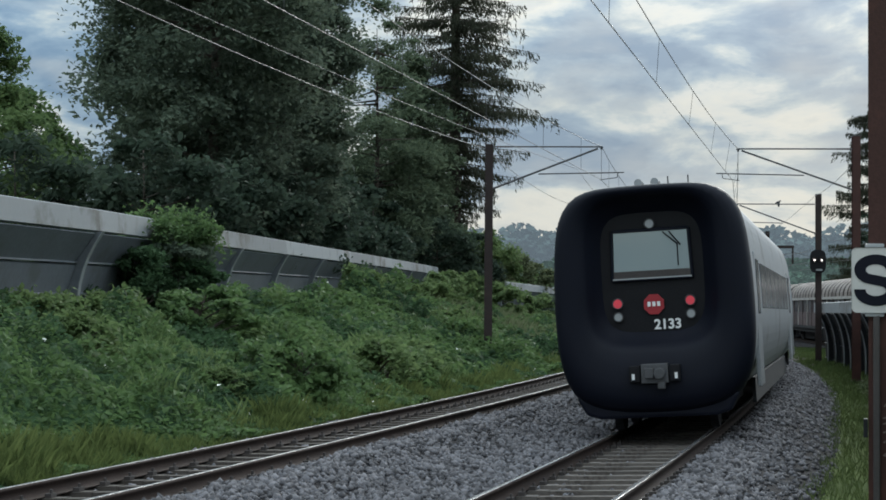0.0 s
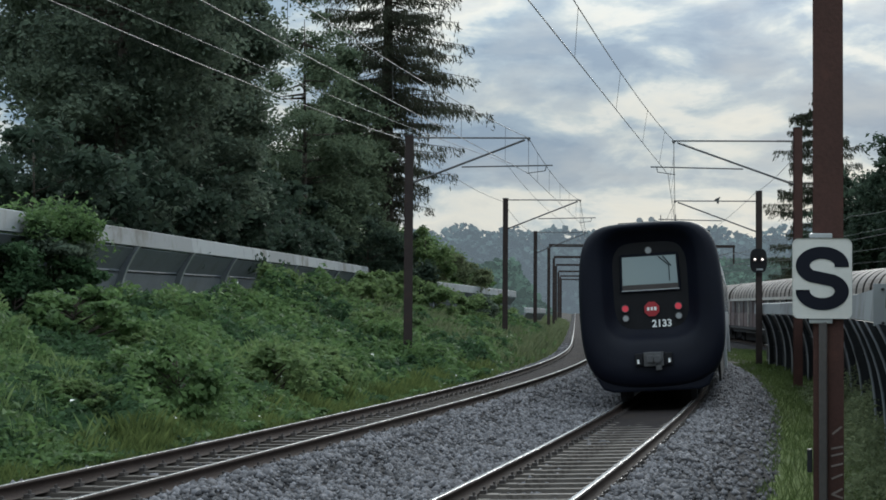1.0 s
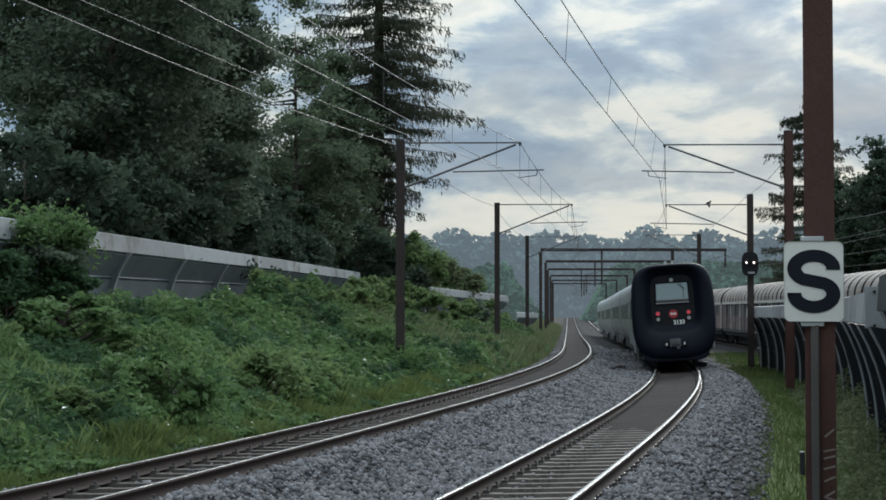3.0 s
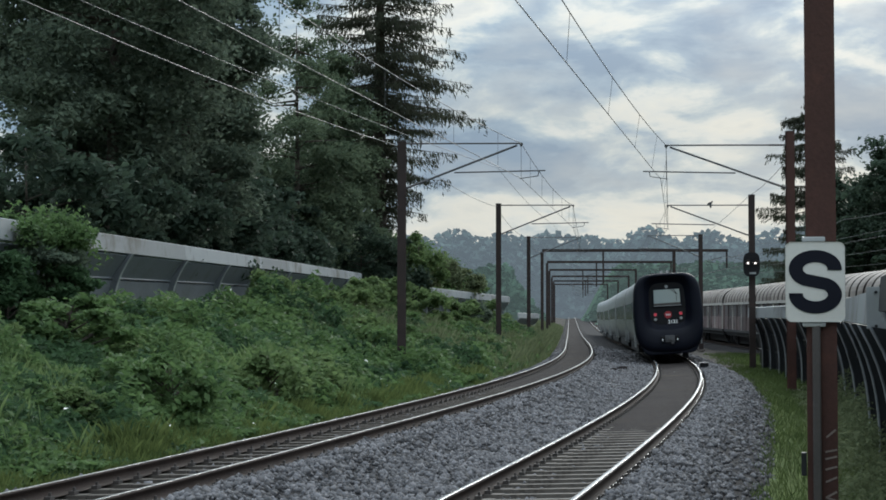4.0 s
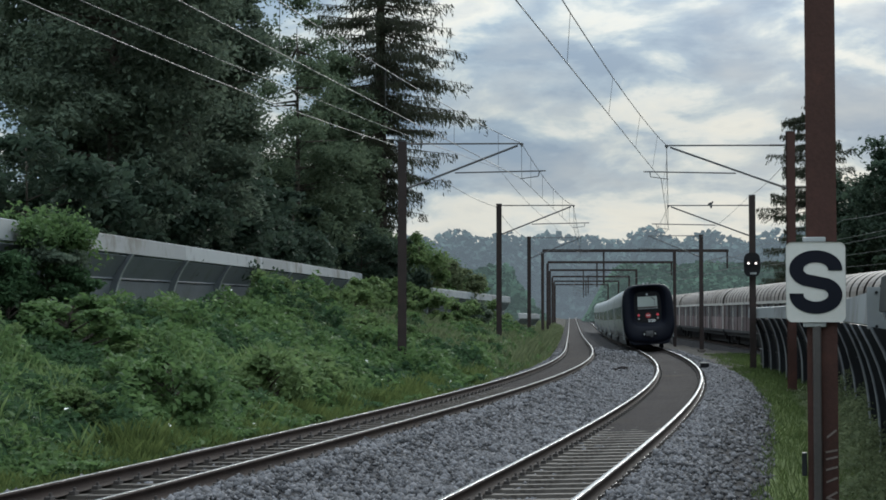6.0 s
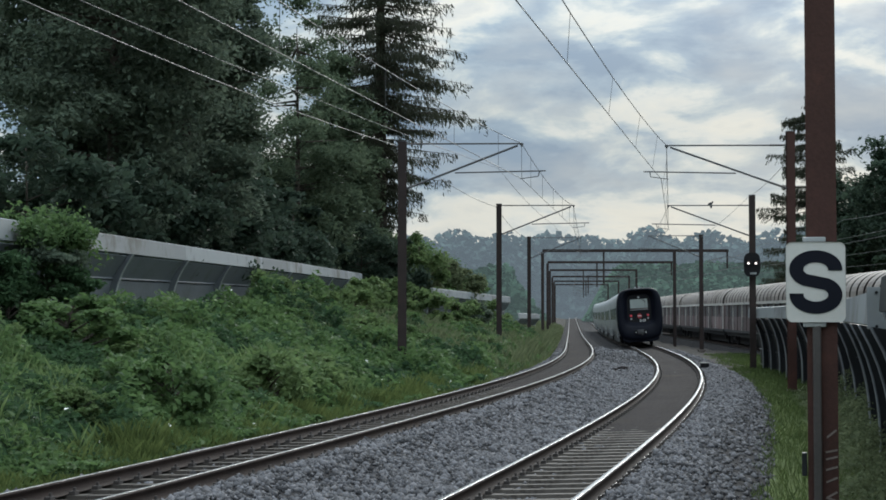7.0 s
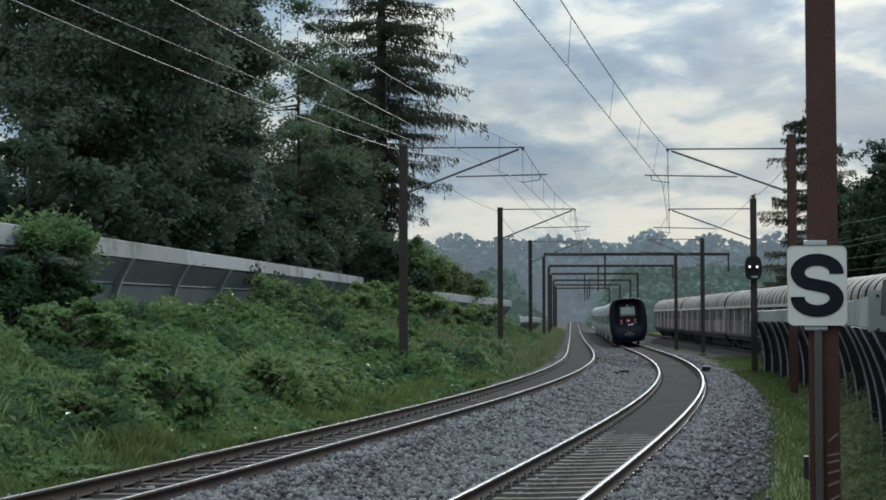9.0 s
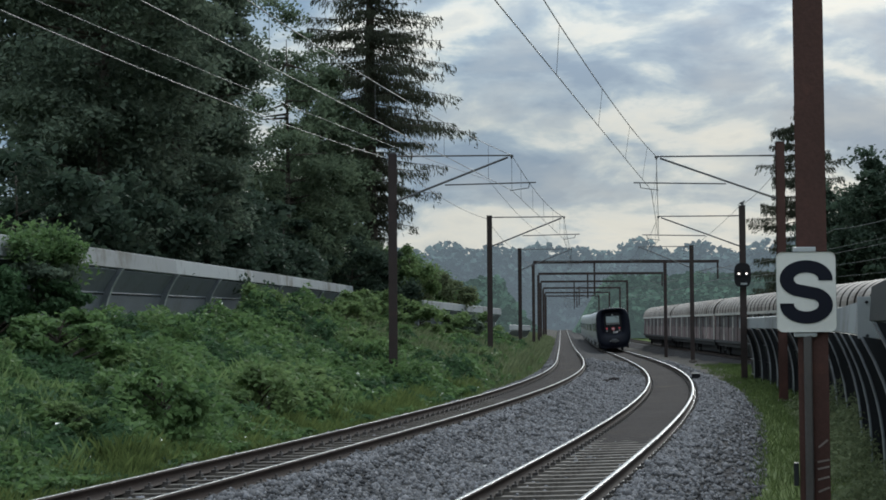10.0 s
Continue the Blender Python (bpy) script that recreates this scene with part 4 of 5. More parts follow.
    inner = np.stack([1.00 * np.sign(c) * np.abs(c) ** p, 2.54 + 1.17 * np.sign(s_) * np.abs(s_) ** p], 1)
    # follow the same turn round the middle as the outline
    ia = np.arctan2(inner[:, 0], inner[:, 1] - 2.15) % (2 * math.pi)
    oa = np.arctan2(o[:, 0], o[:, 1] - 2.15) % (2 * math.pi)
    order = np.argsort(ia)
    inner = np.stack([np.interp(oa, ia[order], inner[order, 0], period=2 * math.pi), np.interp(oa, ia[order], inner[order, 1], period=2 * math.pi)], 1)
    mix = lambda k: o * (1 - k) + inner * k
    grow = lambda k: np.stack([inner[:, 0] * k, 2.55 + (inner[:, 1] - 2.55) * k], 1)
    rings = [(o * np.array([0.985, 1]), 0.80), (o, 0.55), (o, 0.22), (mix(0.04), 0.10), (mix(0.12), 0.02), (mix(0.28), -0.035), (mix(0.48), -0.035), (mix(0.70), 0.0),
             (mix(0.90), 0.05), (mix(1.0), 0.11), (grow(0.955), 0.20), (grow(0.87), 0.31), (grow(0.80), 0.39)]
    bm = B()
    made = loft(bm, [ring3(r, y) for r, y in rings])
    part("rubber_frame", bm, M["rubber"], ob, "thick black rubber front frame", smooth=True)
    bm = B()
    f = grow(0.84)
    a = [bm.verts.new((x, 0.385, z)) for x, z in f]
    bm.faces.new(a)
    part("cab_front", bm, M["dark"], ob, "black cab front")
    # fittings of the cab front
    pts = [(-0.625, 2.33), (0.625, 2.33), (0.60, 3.10), (-0.60, 3.10)]
    win = part("windscreen", prism(B(), pts, 0.345, 0.365), M["cab_glass"], ob, "grey-green reflecting windscreen")
    bm = B()
    for (xa, za), (xb, zb) in zip(pts, pts[1:] + pts[:1]):
        tube(bm, (xa, 0.355, za), (xb, 0.355, zb), 0.03, n=6)
    part("seal", bm, M["rubber"], win)
    part("lower_rail", box(B(), 0, 0.336, 2.345, 1.24, 0.02, 0.022), M["lamp_glass"], win, "pale lower edge strip")
    part("dashboard", box(B(), 0, 0.338, 2.41, 1.2, 0.01, 0.11), M["clip"], win, "dark grey dashboard edge")
    bm = tube(B(), (0.42, 0.33, 2.52), (0.42, 0.32, 2.86), 0.010, n=6)
    tube(bm, (0.42, 0.32, 2.86), (0.20, 0.32, 3.06), 0.012, n=6)
    tube(bm, (0.47, 0.32, 2.84), (0.30, 0.32, 3.06), 0.012, n=6)
    part("wiper", bm, M["dark"], win, "thin black wiper")

    def lamp(x, z, r, m, name, lab):
        q = part(name, tube(B(), (x, 0.385, z), (x, 0.34, z), r, r * 0.92, n=20), m, ob, lab, smooth=False)
        bz = B()
        for i in range(20):
            a0, a1 = 2 * math.pi * i / 20, 2 * math.pi * (i + 1) / 20
            tube(bz, (x + r * math.cos(a0), 0.345, z + r * math.sin(a0)), (x + r * math.cos(a1), 0.345, z + r * math.sin(a1)), 0.012, n=5)
        part("bezel", bz, M["galv"], q)
    lamp(0.0, 3.20, 0.075, M["lamp_glass"], "headlight", "unlit grey top headlight")
    for k in (-1, 1):
        lamp(k * 0.57, 1.965, 0.078, M["tail_light"], "tail_light", "lit red tail light")
        lamp(k * 0.57, 1.755, 0.070, M["lamp_glass"], "headlight", "unlit grey headlight")
    pts = [(0.17 * math.cos(a), 1.93 + 0.17 * math.sin(a)) for a in [math.pi / 8 + i * math.pi / 4 for i in range(8)]]
    part("badge", prism(B(), pts, 0.35, 0.384), M["red_badge"], ob, "red octagonal badge with pale marks")
    for x in (-0.075, 0.0, 0.075):
        part("badge_mark", box(B(), x, 0.346, 1.935, 0.05, 0.006, 0.075), M["white_mark"], ob)
    cu = bpy.data.curves.new("running_number", "FONT")
    cu.body, cu.size, cu.extrude, cu.align_x, cu.align_y, cu.offset = "2133", 0.215, 0.003, "CENTER", "CENTER", 0.006
    cu.materials.append(M["white_mark"])
    t = new("running_number", cu); t.parent = ob
    t["label"] = "white running number 2133"
    t.matrix_basis = pose(0.20, 0.372, 1.645, 90, 0, 0)
    # coupler and underside
    bm = box(B(), 0, 0.02, 0.86, 0.42, 0.30, 0.30)
    tube(bm, (0.08, -0.14, 0.86), (0.08, -0.22, 0.86), 0.09, n=14)
    box(bm, -0.08, -0.16, 0.87, 0.14, 0.08, 0.16)
    box(bm, 0.10, -0.13, 0.67, 0.12, 0.06, 0.10)
    cp = part("coupler", bm, M["galv"], ob, "grey automatic coupler", bevel=0.015)
    for k in (-1, 1):
        part("electric_head", box(B(), k * 0.31, -0.02, 0.86, 0.17, 0.22, 0.26), M["dark"], cp, bevel=0.02)
        part("light_marker", box(B(), k * 0.33, -0.138, 0.82, 0.045, 0.012, 0.09), M["white_mark"], cp)
    bm = B()
    pts = [(-1.28, 0.52), (1.28, 0.52), (1.12, 0.24), (0.9, 0.17), (-0.9, 0.17), (-1.12, 0.24)]
    part("snow_plough", prism(bm, pts, 0.10, 0.5), M["rubber"], ob, "black lower apron", bevel=0.05)
    for x in (-0.16, 0.10):
        part("horn", tube(B(), (x, 0.55, 3.91), (x, 0.85, 3.91), 0.065, n=14), M["lamp_glass"], ob, "small round roof horn")
    bm = B()
    for x in (0.3, 0.62):
        tube(bm, (x, 0.7, 3.80), (x, 0.7, 4.0), 0.012, n=6)
    box(bm, -0.2, 0.95, 3.86, 0.9, 0.3, 0.06)
    part("aerial", bm, M["galv"], ob)
    for c in ob.children:      # the end's fittings sit a little high on the frame
        kind = c.name.split(".")[0]
        if kind in ("windscreen", "headlight", "tail_light", "badge", "badge_mark", "running_number", "coupler", "snow_plough", "horn", "aerial"):
            c.matrix_basis = Matrix.Translation((0, 0, 0.06 if kind in ("horn", "aerial", "running_number") else 0.10)) @ c.matrix_basis
    return ob


TAIL = car("silver railcar with a black rubber end and lit red tail lights", True)
MIDS = [car("silver railcar with dark windows in the middle of the train", False)]
for _i in range(4):
    MIDS.append(copy_thing(MIDS[0], Matrix.Identity(4)))


# ---- car-carrying freight wagons on the siding ----
def wagon(label, length, first):
    ob = thing("freight_wagon", label, "freight wagon", group="wagons on the siding")
    w = 1.50
    arc = [(w * math.cos(a), 2.95 + 1.18 * math.sin(a) ** 0.8) for a in [math.pi * i / 20 for i in range(21)]]
    n = int(length / 0.8)
    ys = np.linspace(0.35, length - 0.35, n * 4 + 1)
    rings = []
    for i, y in enumerate(ys):
        k = (1.0, 1.0, 0.95, 0.95)[i % 4]
        rings.append([(x * k, y, 2.95 + (z - 2.95) * k) for x, z in arc])
    bm = B()
    made = [[bm.verts.new(p) for p in r] for r in rings]
    for a, b in zip(made[:-1], made[1:]):
        for i in range(len(a) - 1):
            bm.faces.new((a[i], a[i + 1], b[i + 1], b[i]))
    bm.faces.new(made[0]); bm.faces.new(made[-1][::-1])
    part("roof", bm, M["wagon_roof_shaded"], ob, "corrugated arched roof, darkened for shade in its grooves")
    # pale ribs on a near-black roof carry the corrugation's highlights and shade
    bm = B()
    for y in np.arange(1.0, length - 0.8, 1.5):
        r = [[bm.verts.new((x * 1.012, y + dy, 2.95 + (z - 2.95) * 1.015)) for x, z in arc] for dy in (-0.56, 0.56)]
        for i in range(len(arc) - 1):
            bm.faces.new((r[0][i], r[0][i + 1], r[1][i + 1], r[1][i]))
    tagged(part("roof_ribs", bm, M["wagon_rib_lit"], ob, "roof ribs made pale for light on the corrugation"), kind="stuff")
    for k in (-1, 1):
        part("eave", box(B(), k * 1.50, length / 2, 2.90, 0.10, length - 0.7, 0.16), M["wagon_white"], ob, "pale eave strip")
        bays = int(length / 2.3)
        for i in range(bays):
            y0 = 0.4 + i * (length - 0.8) / bays
            bw = (length - 0.8) / bays
            part("side_panel", box(B(), k * 1.44, y0 + bw / 2, 1.54, 0.07, bw - 0.16, 0.90), M["wagon_side"], ob, bevel=0.015)
            part("screen", box(B(), k * 1.42, y0 + bw / 2, 2.40, 0.05, bw - 0.16, 0.78), M["screen"], ob, "dark mesh screen")
            part("stanchion", box(B(), k * 1.47, y0, 1.95, 0.10, 0.10, 1.74), M["wagon_white"] if i % 2 == 0 else M["wagon_side"], ob)
        part("sill", box(B(), k * 1.46, length / 2, 1.0, 0.10, length - 0.6, 0.17), M["underframe"], ob)
        part("side_girder", box(B(), k * 1.30, length / 2, 0.78, 0.10, length - 1.6, 0.24), M["underframe"], ob)
    part("end_wall", box(B(), 0, 0.38, 2.0, 2.86, 0.08, 1.88), M["wagon_side"], ob)
    part("end_wall", box(B(), 0, length - 0.38, 2.0, 2.86, 0.08, 1.88), M["wagon_side"] if not first else M["wagon_white"], ob)
    # brake gear as one solid block, also giving the shade beneath a shape
    part("under_shade_block", box(B(), 0, length / 2, 0.49, 1.5, length - 1.6, 0.76), M["underframe"], ob, "dark block for brake gear and the shade under the wagon")
    part("floor", box(B(), 0, length / 2, 0.98, 2.8, length - 0.9, 0.14), M["underframe"], ob)
    for yb in (2.5, length / 2 - 1.2, length / 2 + 1.2, length - 2.5):
        bm = B()
        for k in (-1, 1):
            tube(bm, (k * 0.70, yb, 0.43), (k * 0.83, yb, 0.43), 0.43, n=20)
            box(bm, k * 1.0, yb, 0.5, 0.12, 1.1, 0.28)
        tube(bm, (-0.7, yb, 0.43), (0.7, yb, 0.43), 0.08, n=8)
        part("wheelset", bm, M["underframe"], ob)
    for y, k in ((0.0, -1), (length, 1)):
        bm = B()
        for x in (-0.87, 0.87):
            tube(bm, (x, y - 0.3 * k, 1.03), (x, y, 1.03), 0.09, n=10)
            tube(bm, (x, y, 1.03), (x, y + 0.03 * k, 1.03), 0.22, n=14)
        part("buffers", bm, M["underframe"], ob)
    return ob


def siding_x(y):
    return 15.75 + 0.053 * y


WAGON = wagon("pale covered car-carrying wagon with a corrugated arched roof", 33.4, False)
SIDING_TURN = -math.degrees(math.atan(0.053))
WAGON.matrix_basis = pose(siding_x(117.5), 117.5, -0.32, 0, 0, SIDING_TURN)
for y in (15.9, 49.9, 83.7, 151.3):
    copy_thing(WAGON, pose(siding_x(y), y, -0.32, 0, 0, SIDING_TURN))


def siding_track():
    ob = thing("siding_track", "rusty siding track under the standing freight wagons", "railway track", kind="structure")
    a = math.atan(0.053)
    for k in (-0.752, 0.752):
        bm = prism(B(), [(x + k, z) for x, z in RAIL], 10, 320)
        bmesh.ops.transform(bm, matrix=pose(siding_x(0), 0, -0.325, 0, 0, SIDING_TURN), verts=bm.verts[:])
        part("rail", bm, M["rust"], ob)
    bm = B()
    prism(bm, [(-2.3, -0.75), (2.3, -0.75), (1.5, -0.20), (-1.5, -0.20)], 10, 320)
    bmesh.ops.transform(bm, matrix=pose(siding_x(0), 0, -0.30, 0, 0, SIDING_TURN), verts=bm.verts[:])
    part("ballast_bed", bm, M["ballast"], ob)


siding_track()


def side_graffiti():
    """Faded sprayed patches on the side of one wagon."""
    y0 = 96.0
    ob = thing("graffiti", "faded teal and white sprayed graffiti on a wagon side", "graffiti", pose(siding_x(y0) - 1.49, y0, -0.32, 0, 0, SIDING_TURN))
    for name, y, z, w, h, m in (("teal_patch", 1.0, 1.62, 2.6, 0.62, "spray_teal"), ("teal_patch", 3.6, 1.50, 1.7, 0.5, "spray_teal"), ("white_patch", 2.3, 1.45, 0.9, 0.45, "wagon_white"), ("white_patch", 5.2, 1.6, 1.1, 0.6, "wagon_white")):
        pts = [(0.5 * w * math.copysign(abs(math.cos(a)) ** 0.7, math.cos(a)) * (1 + 0.14 * math.sin(3 * a + w)), 0.5 * h * math.sin(a) * (1 + 0.18 * math.sin(5 * a + h))) for a in [2 * math.pi * i / 22 for i in range(22)]]
        bm = prism(B(), pts, -0.004, 0.004)
        bmesh.ops.transform(bm, matrix=Matrix.Translation((0, y, z)) @ Matrix.Rotation(math.pi / 2, 4, "Z"), verts=bm.verts[:])
        part(name, bm, M[m], ob)


side_graffiti()


# ---- small things beside the rails ----
def trackside_box():
    x, y, z, a = (float(q) for q in line(at_y(64.5), 1.12))
    ob = thing("trackside_box", "small dark box lying on the ballast beside a rail", "equipment box", pose(x, y, z - 0.12, 0, 0, -math.degrees(a)))
    part("body", box(B(), 0, 0, 0.10, 0.34, 0.46, 0.22), M["dark"], ob, bevel=0.03)
    part("lid", box(B(), 0, 0, 0.225, 0.38, 0.50, 0.03), M["galv"], ob, bevel=0.01)
    part("cable", tube(B(), (-0.17, 0, 0.05), (-0.34, 0.05, 0.0), 0.02, n=8), M["dark"], ob)


trackside_box()


def ballast_lump(y, off, size, seed):
    x, yy, z, a = (float(q) for q in line(at_y(y), off))
    bm = B()
    r = bmesh.ops.create_icosphere(bm, subdivisions=2, radius=size)
    for v in r["verts"]:
        v.co *= 1 + 0.35 * noise.noise(v.co * (2.2 / size) + Vector((seed, 0, 0)))
        v.co.z *= 0.55
    ob = new("dark_lump", finish(bm, "dark_lump", M["crib"], smooth=True))
    ob.matrix_basis = pose(x, yy, z - 0.06, 0, 0, 40 * seed)
    tagged(ob, "dark lump of oily dirt on the ballast", "dirt", group="lumps of dirt on the ballast")


for i, (y, off, size) in enumerate(((62, -2.1, 0.20), (60.5, -2.35, 0.13))):
    ballast_lump(y, off, size, i + 1)


# ---- plants ----
def cards(name, P, size, material, rng, up=0.3, slim=0.55, axis=None):
    """Small folded leaves at the places P."""
    n = len(P)
    nrm = rng.normal(size=(n, 3)); nrm[:, 2] = np.abs(nrm[:, 2]) * (1 + up) + up
    nrm /= np.linalg.norm(nrm, axis=1)[:, None]
    if axis is None:
        t = rng.normal(size=(n, 3)); t -= (t * nrm).sum(1)[:, None] * nrm
    else:
        t = axis + rng.normal(0, 0.30, (n, 3)); t /= np.linalg.norm(t, axis=1)[:, None]
        nrm -= (t * nrm).sum(1)[:, None] * t; nrm /= np.linalg.norm(nrm, axis=1)[:, None]
    t /= np.linalg.norm(t, axis=1)[:, None]
    b = np.cross(nrm, t)
    s = (size * rng.uniform(0.6, 1.35, n))[:, None] if np.ndim(size) == 0 else size[:, None]
    w = s * slim * 0.5
    v = np.stack([P - t * s * 0.5, P + b * w + nrm * w * 0.25, P + t * s * 0.5 - nrm * s * 0.1, P - b * w + nrm * w * 0.25], 1).reshape(-1, 3)
    f = (np.arange(n) * 4)[:, None] + np.arange(4)[None]
    return mesh_np(name, v, f, material)


def limb_mesh(name, segs, material):
    bm = B()
    for a, b, r0, r1 in segs:
        tube(bm, a, b, r0, r1, n=7)
    return finish(bm, name, material, smooth=True)


def broadleaf(x, y, z, height, radius, seed, n, leaf, material, label, bottom=0.15, gaps=0.0, name="tree", clump=0.9, category="tree"):
    """A trunk with limbs and a crown of leaves in uneven clumps."""
    rng = np.random.default_rng(seed)
    ob = thing(name, label, category, pose(x, y, z))
    segs = [((0, 0, -0.4), (0.1, 0, height * 0.45), height * 0.014, height * 0.0065), ((0.1, 0, height * 0.45), (0, 0.1, height * 0.84), height * 0.0065, 0.02)]
    k = max(24, int(46 * (radius / 3) ** 2 * height / radius / 3))
    cz = height * (bottom + 1) / 2
    hz = height * (1 - bottom) / 2
    C = []
    while len(C) < k:
        p = rng.uniform(-1, 1, 3)
        r = np.linalg.norm(p)
        if r > 1 or r < 0.35:
            continue
        taper = 1.0 - 0.35 * max(0, p[2])
        C.append((p[0] * radius * taper, p[1] * radius * taper, cz + p[2] * hz))
    C = np.array(C)
    for c in C[:40]:
        h0 = max(0.2, min(c[2] - 0.35 * math.hypot(c[0], c[1]) - 0.2, height * 0.8))
        segs.append(((0.05, 0, h0), tuple(c * 0.92), max(0.02, height * 0.004), 0.012))
    part("trunk", limb_mesh("trunk", segs, M["bark"]), None, ob, "brown bark trunk and limbs")
    w = rng.uniform(0.4, 1.3, k)
    idx = rng.choice(k, n, p=w / w.sum())
    d = rng.normal(size=(n, 3)); d /= np.linalg.norm(d, axis=1)[:, None]
    rr = clump * radius * 0.36 * rng.uniform(0.5, 1.3, k)[idx] * np.minimum(np.abs(rng.normal(0.55, 0.40, n)), rng.uniform(0.9, 1.25, n))
    shape = rng.uniform(0.6, 1.35, (k, 3)) * np.array([1.1, 1.1, 0.7])
    P = C[idx] + d * rr[:, None] * shape[idx]
    P[:, 2] -= 0.18 * rr
    if gaps:
        keep = rng.random(k)[idx] > gaps * np.clip((P[:, 2] / height - 0.42) / 0.2, 0, 1)
        P = P[keep]
    P = P[P[:, 2] > 0.02]
    part("crown", cards("crown", P, leaf, material, rng), None, ob, "dense green leaves")
    return ob


def spruce(x, y, z, height, widths, seed, n_whorl, label, leaf=0.34, dense=1.0, droop=(0.05, 0.30)):
    """A trunk with whorls of drooping boughs hung with needle sprays."""
    rng = np.random.default_rng(seed)
    ob = thing("spruce_tree", label, "tree", pose(x, y, z))
    segs = [((0, 0, -0.5), (0, 0, height * 0.5), height * 0.016, height * 0.010), ((0, 0, height * 0.5), (0, 0, height), height * 0.010, 0.02)]
    P, D = [], []
    for i in range(n_whorl):
        t = 0.06 + 0.93 * i / n_whorl
        zc = height * t
        L0 = float(np.interp(t, *widths)) * (1.0 if rng.random() > 0.22 else 0.7)
        for j in range(rng.integers(5, 9)):
            zc = height * (t + rng.uniform(-1.0, 1.0) * 0.93 / n_whorl)
            a = rng.uniform(0, 6.283)
            L = L0 * rng.uniform(0.45, 1.12)
            dr = rng.uniform(*droop)
            pts = []
            for q in range(7):
                u = q / 6
                pts.append(np.array([math.cos(a) * L * u, math.sin(a) * L * u, zc - L * dr * u + L * 0.06 * u * u]))
            segs.append((tuple(pts[0]), tuple(pts[3]), 0.05, 0.03)); segs.append((tuple(pts[3]), tuple(pts[6]), 0.03, 0.01))
            m = int((20 + 75 * L) * dense)
            u = rng.uniform(0.12, 1.0, m)
            side = rng.normal(0, 0.13, m) * L * (1.05 - u)
            hang = -np.abs(rng.normal(0, 0.36, m)) * (0.3 + 0.7 * u)
            Q = np.stack([math.cos(a) * L * u - math.sin(a) * side, math.sin(a) * L * u + math.cos(a) * side, zc - L * dr * u + L * 0.06 * u * u + hang], 1)
            P.append(Q)
            out = np.where(rng.random(m) < 0.75, 0.2, 1.6)
            D.append(np.stack([math.cos(a) * out, math.sin(a) * out, np.full(m, -1.0)], 1))
    P, D = np.concatenate(P), np.concatenate(D)
    part("trunk", limb_mesh("trunk", segs, M["bark"]), None, ob, "straight dark trunk with boughs")
    part("crown", cards("crown", P, leaf, M["needle"], rng, up=0.0, slim=0.20, axis=D), None, ob, "dark drooping needle boughs")
    return ob


def gz(x, y):
    return float(ground_z(np.array(float(x)), np.array(float(y))))


DARK = "tall dark green broadleaf tree behind the noise barrier"
broadleaf(-12.4, 60, gz(-12.4, 60), 24, 4.6, 11, 125000, 0.23, M["leaf_dark"], DARK, bottom=0.05)
broadleaf(-11.0, 68, gz(-11, 68), 25, 3.5, 12, 105000, 0.23, M["leaf_dark"], DARK, bottom=0.05)
broadleaf(-18.6, 50, gz(-18.6, 50), 9.4, 3.2, 13, 34000, 0.21, M["leaf_light"], "lighter green small tree behind the noise barrier", bottom=0.1, gaps=0.3)
broadleaf(-20.5, 62, gz(-20.5, 62), 9.0, 3.2, 23, 30000, 0.28, M["leaf"], "lighter green tree behind the noise barrier", bottom=0.1, gaps=0.1)
broadleaf(-8.7, 95, gz(-8.7, 95), 20.5, 3.7, 14, 52000, 0.25, M["leaf_mid"], "tall broadleaf tree with a thin open top", bottom=0.02, gaps=0.68)
broadleaf(-7.3, 105, gz(-7.3, 105), 17.8, 3.4, 15, 62000, 0.28, M["leaf_mid"], "green broadleaf tree beside a tall spruce", bottom=0.05)
spruce(-4.3, 110, gz(-4.3, 110), 36.0, ((0, 0.22, 0.30, 0.36, 0.41, 0.46, 0.52, 0.66, 1.0), (1.7, 2.5, 4.6, 6.2, 6.9, 6.2, 5.8, 5.2, 0.3)), 21, 66, "tall dark spruce with drooping boughs and gaps", leaf=0.38, dense=0.42)
broadleaf(-1.6, 106, gz(-1.6, 106), 6.2, 2.4, 16, 12000, 0.26, M["leaf_light"], "round green bush at the foot of a spruce", name="bush", category="bush", bottom=0.0)
broadleaf(0.9, 110, gz(0.9, 110), 5.4, 2.2, 17, 10000, 0.26, M["weed"], "bright green bush behind the noise barrier", name="bush", category="bush", bottom=0.0)
broadleaf(2.1, 101, gz(2.1, 101), 2.5, 1.1, 18, 7000, 0.20, M["leaf_dark"], "dark green bush growing over the noise barrier", name="bush", category="bush", bottom=0.0)
broadleaf(-8.85, 35.2, gz(-8.85, 35.2), 2.85, 1.15, 19, 7000, 0.13, M["leaf"], "leafy green bush growing over the noise barrier", name="bush", category="bush", bottom=0.55, clump=1.25)
broadleaf(-8.6, 34.6, gz(-8.6, 34.6), 2.5, 1.15, 20, 14000, 0.14, M["leaf_dark"], "dark green bush for the shaded growth before the noise barrier", name="bush", category="bush", bottom=0.0)
# low bushes in the deep leaf colour stand in for shade below the tuft
SHADE_BUSH = broadleaf(-9.05, 33.2, gz(-9.05, 33.2), 1.9, 0.95, 26, 9000, 0.14, M["leaf_deep"], "dark green bush for the shaded growth before the noise barrier", name="bush", category="bush", bottom=0.0)
copy_thing(SHADE_BUSH, pose(-8.0, 34.6, gz(-8.0, 34.6), 0, 0, 140))
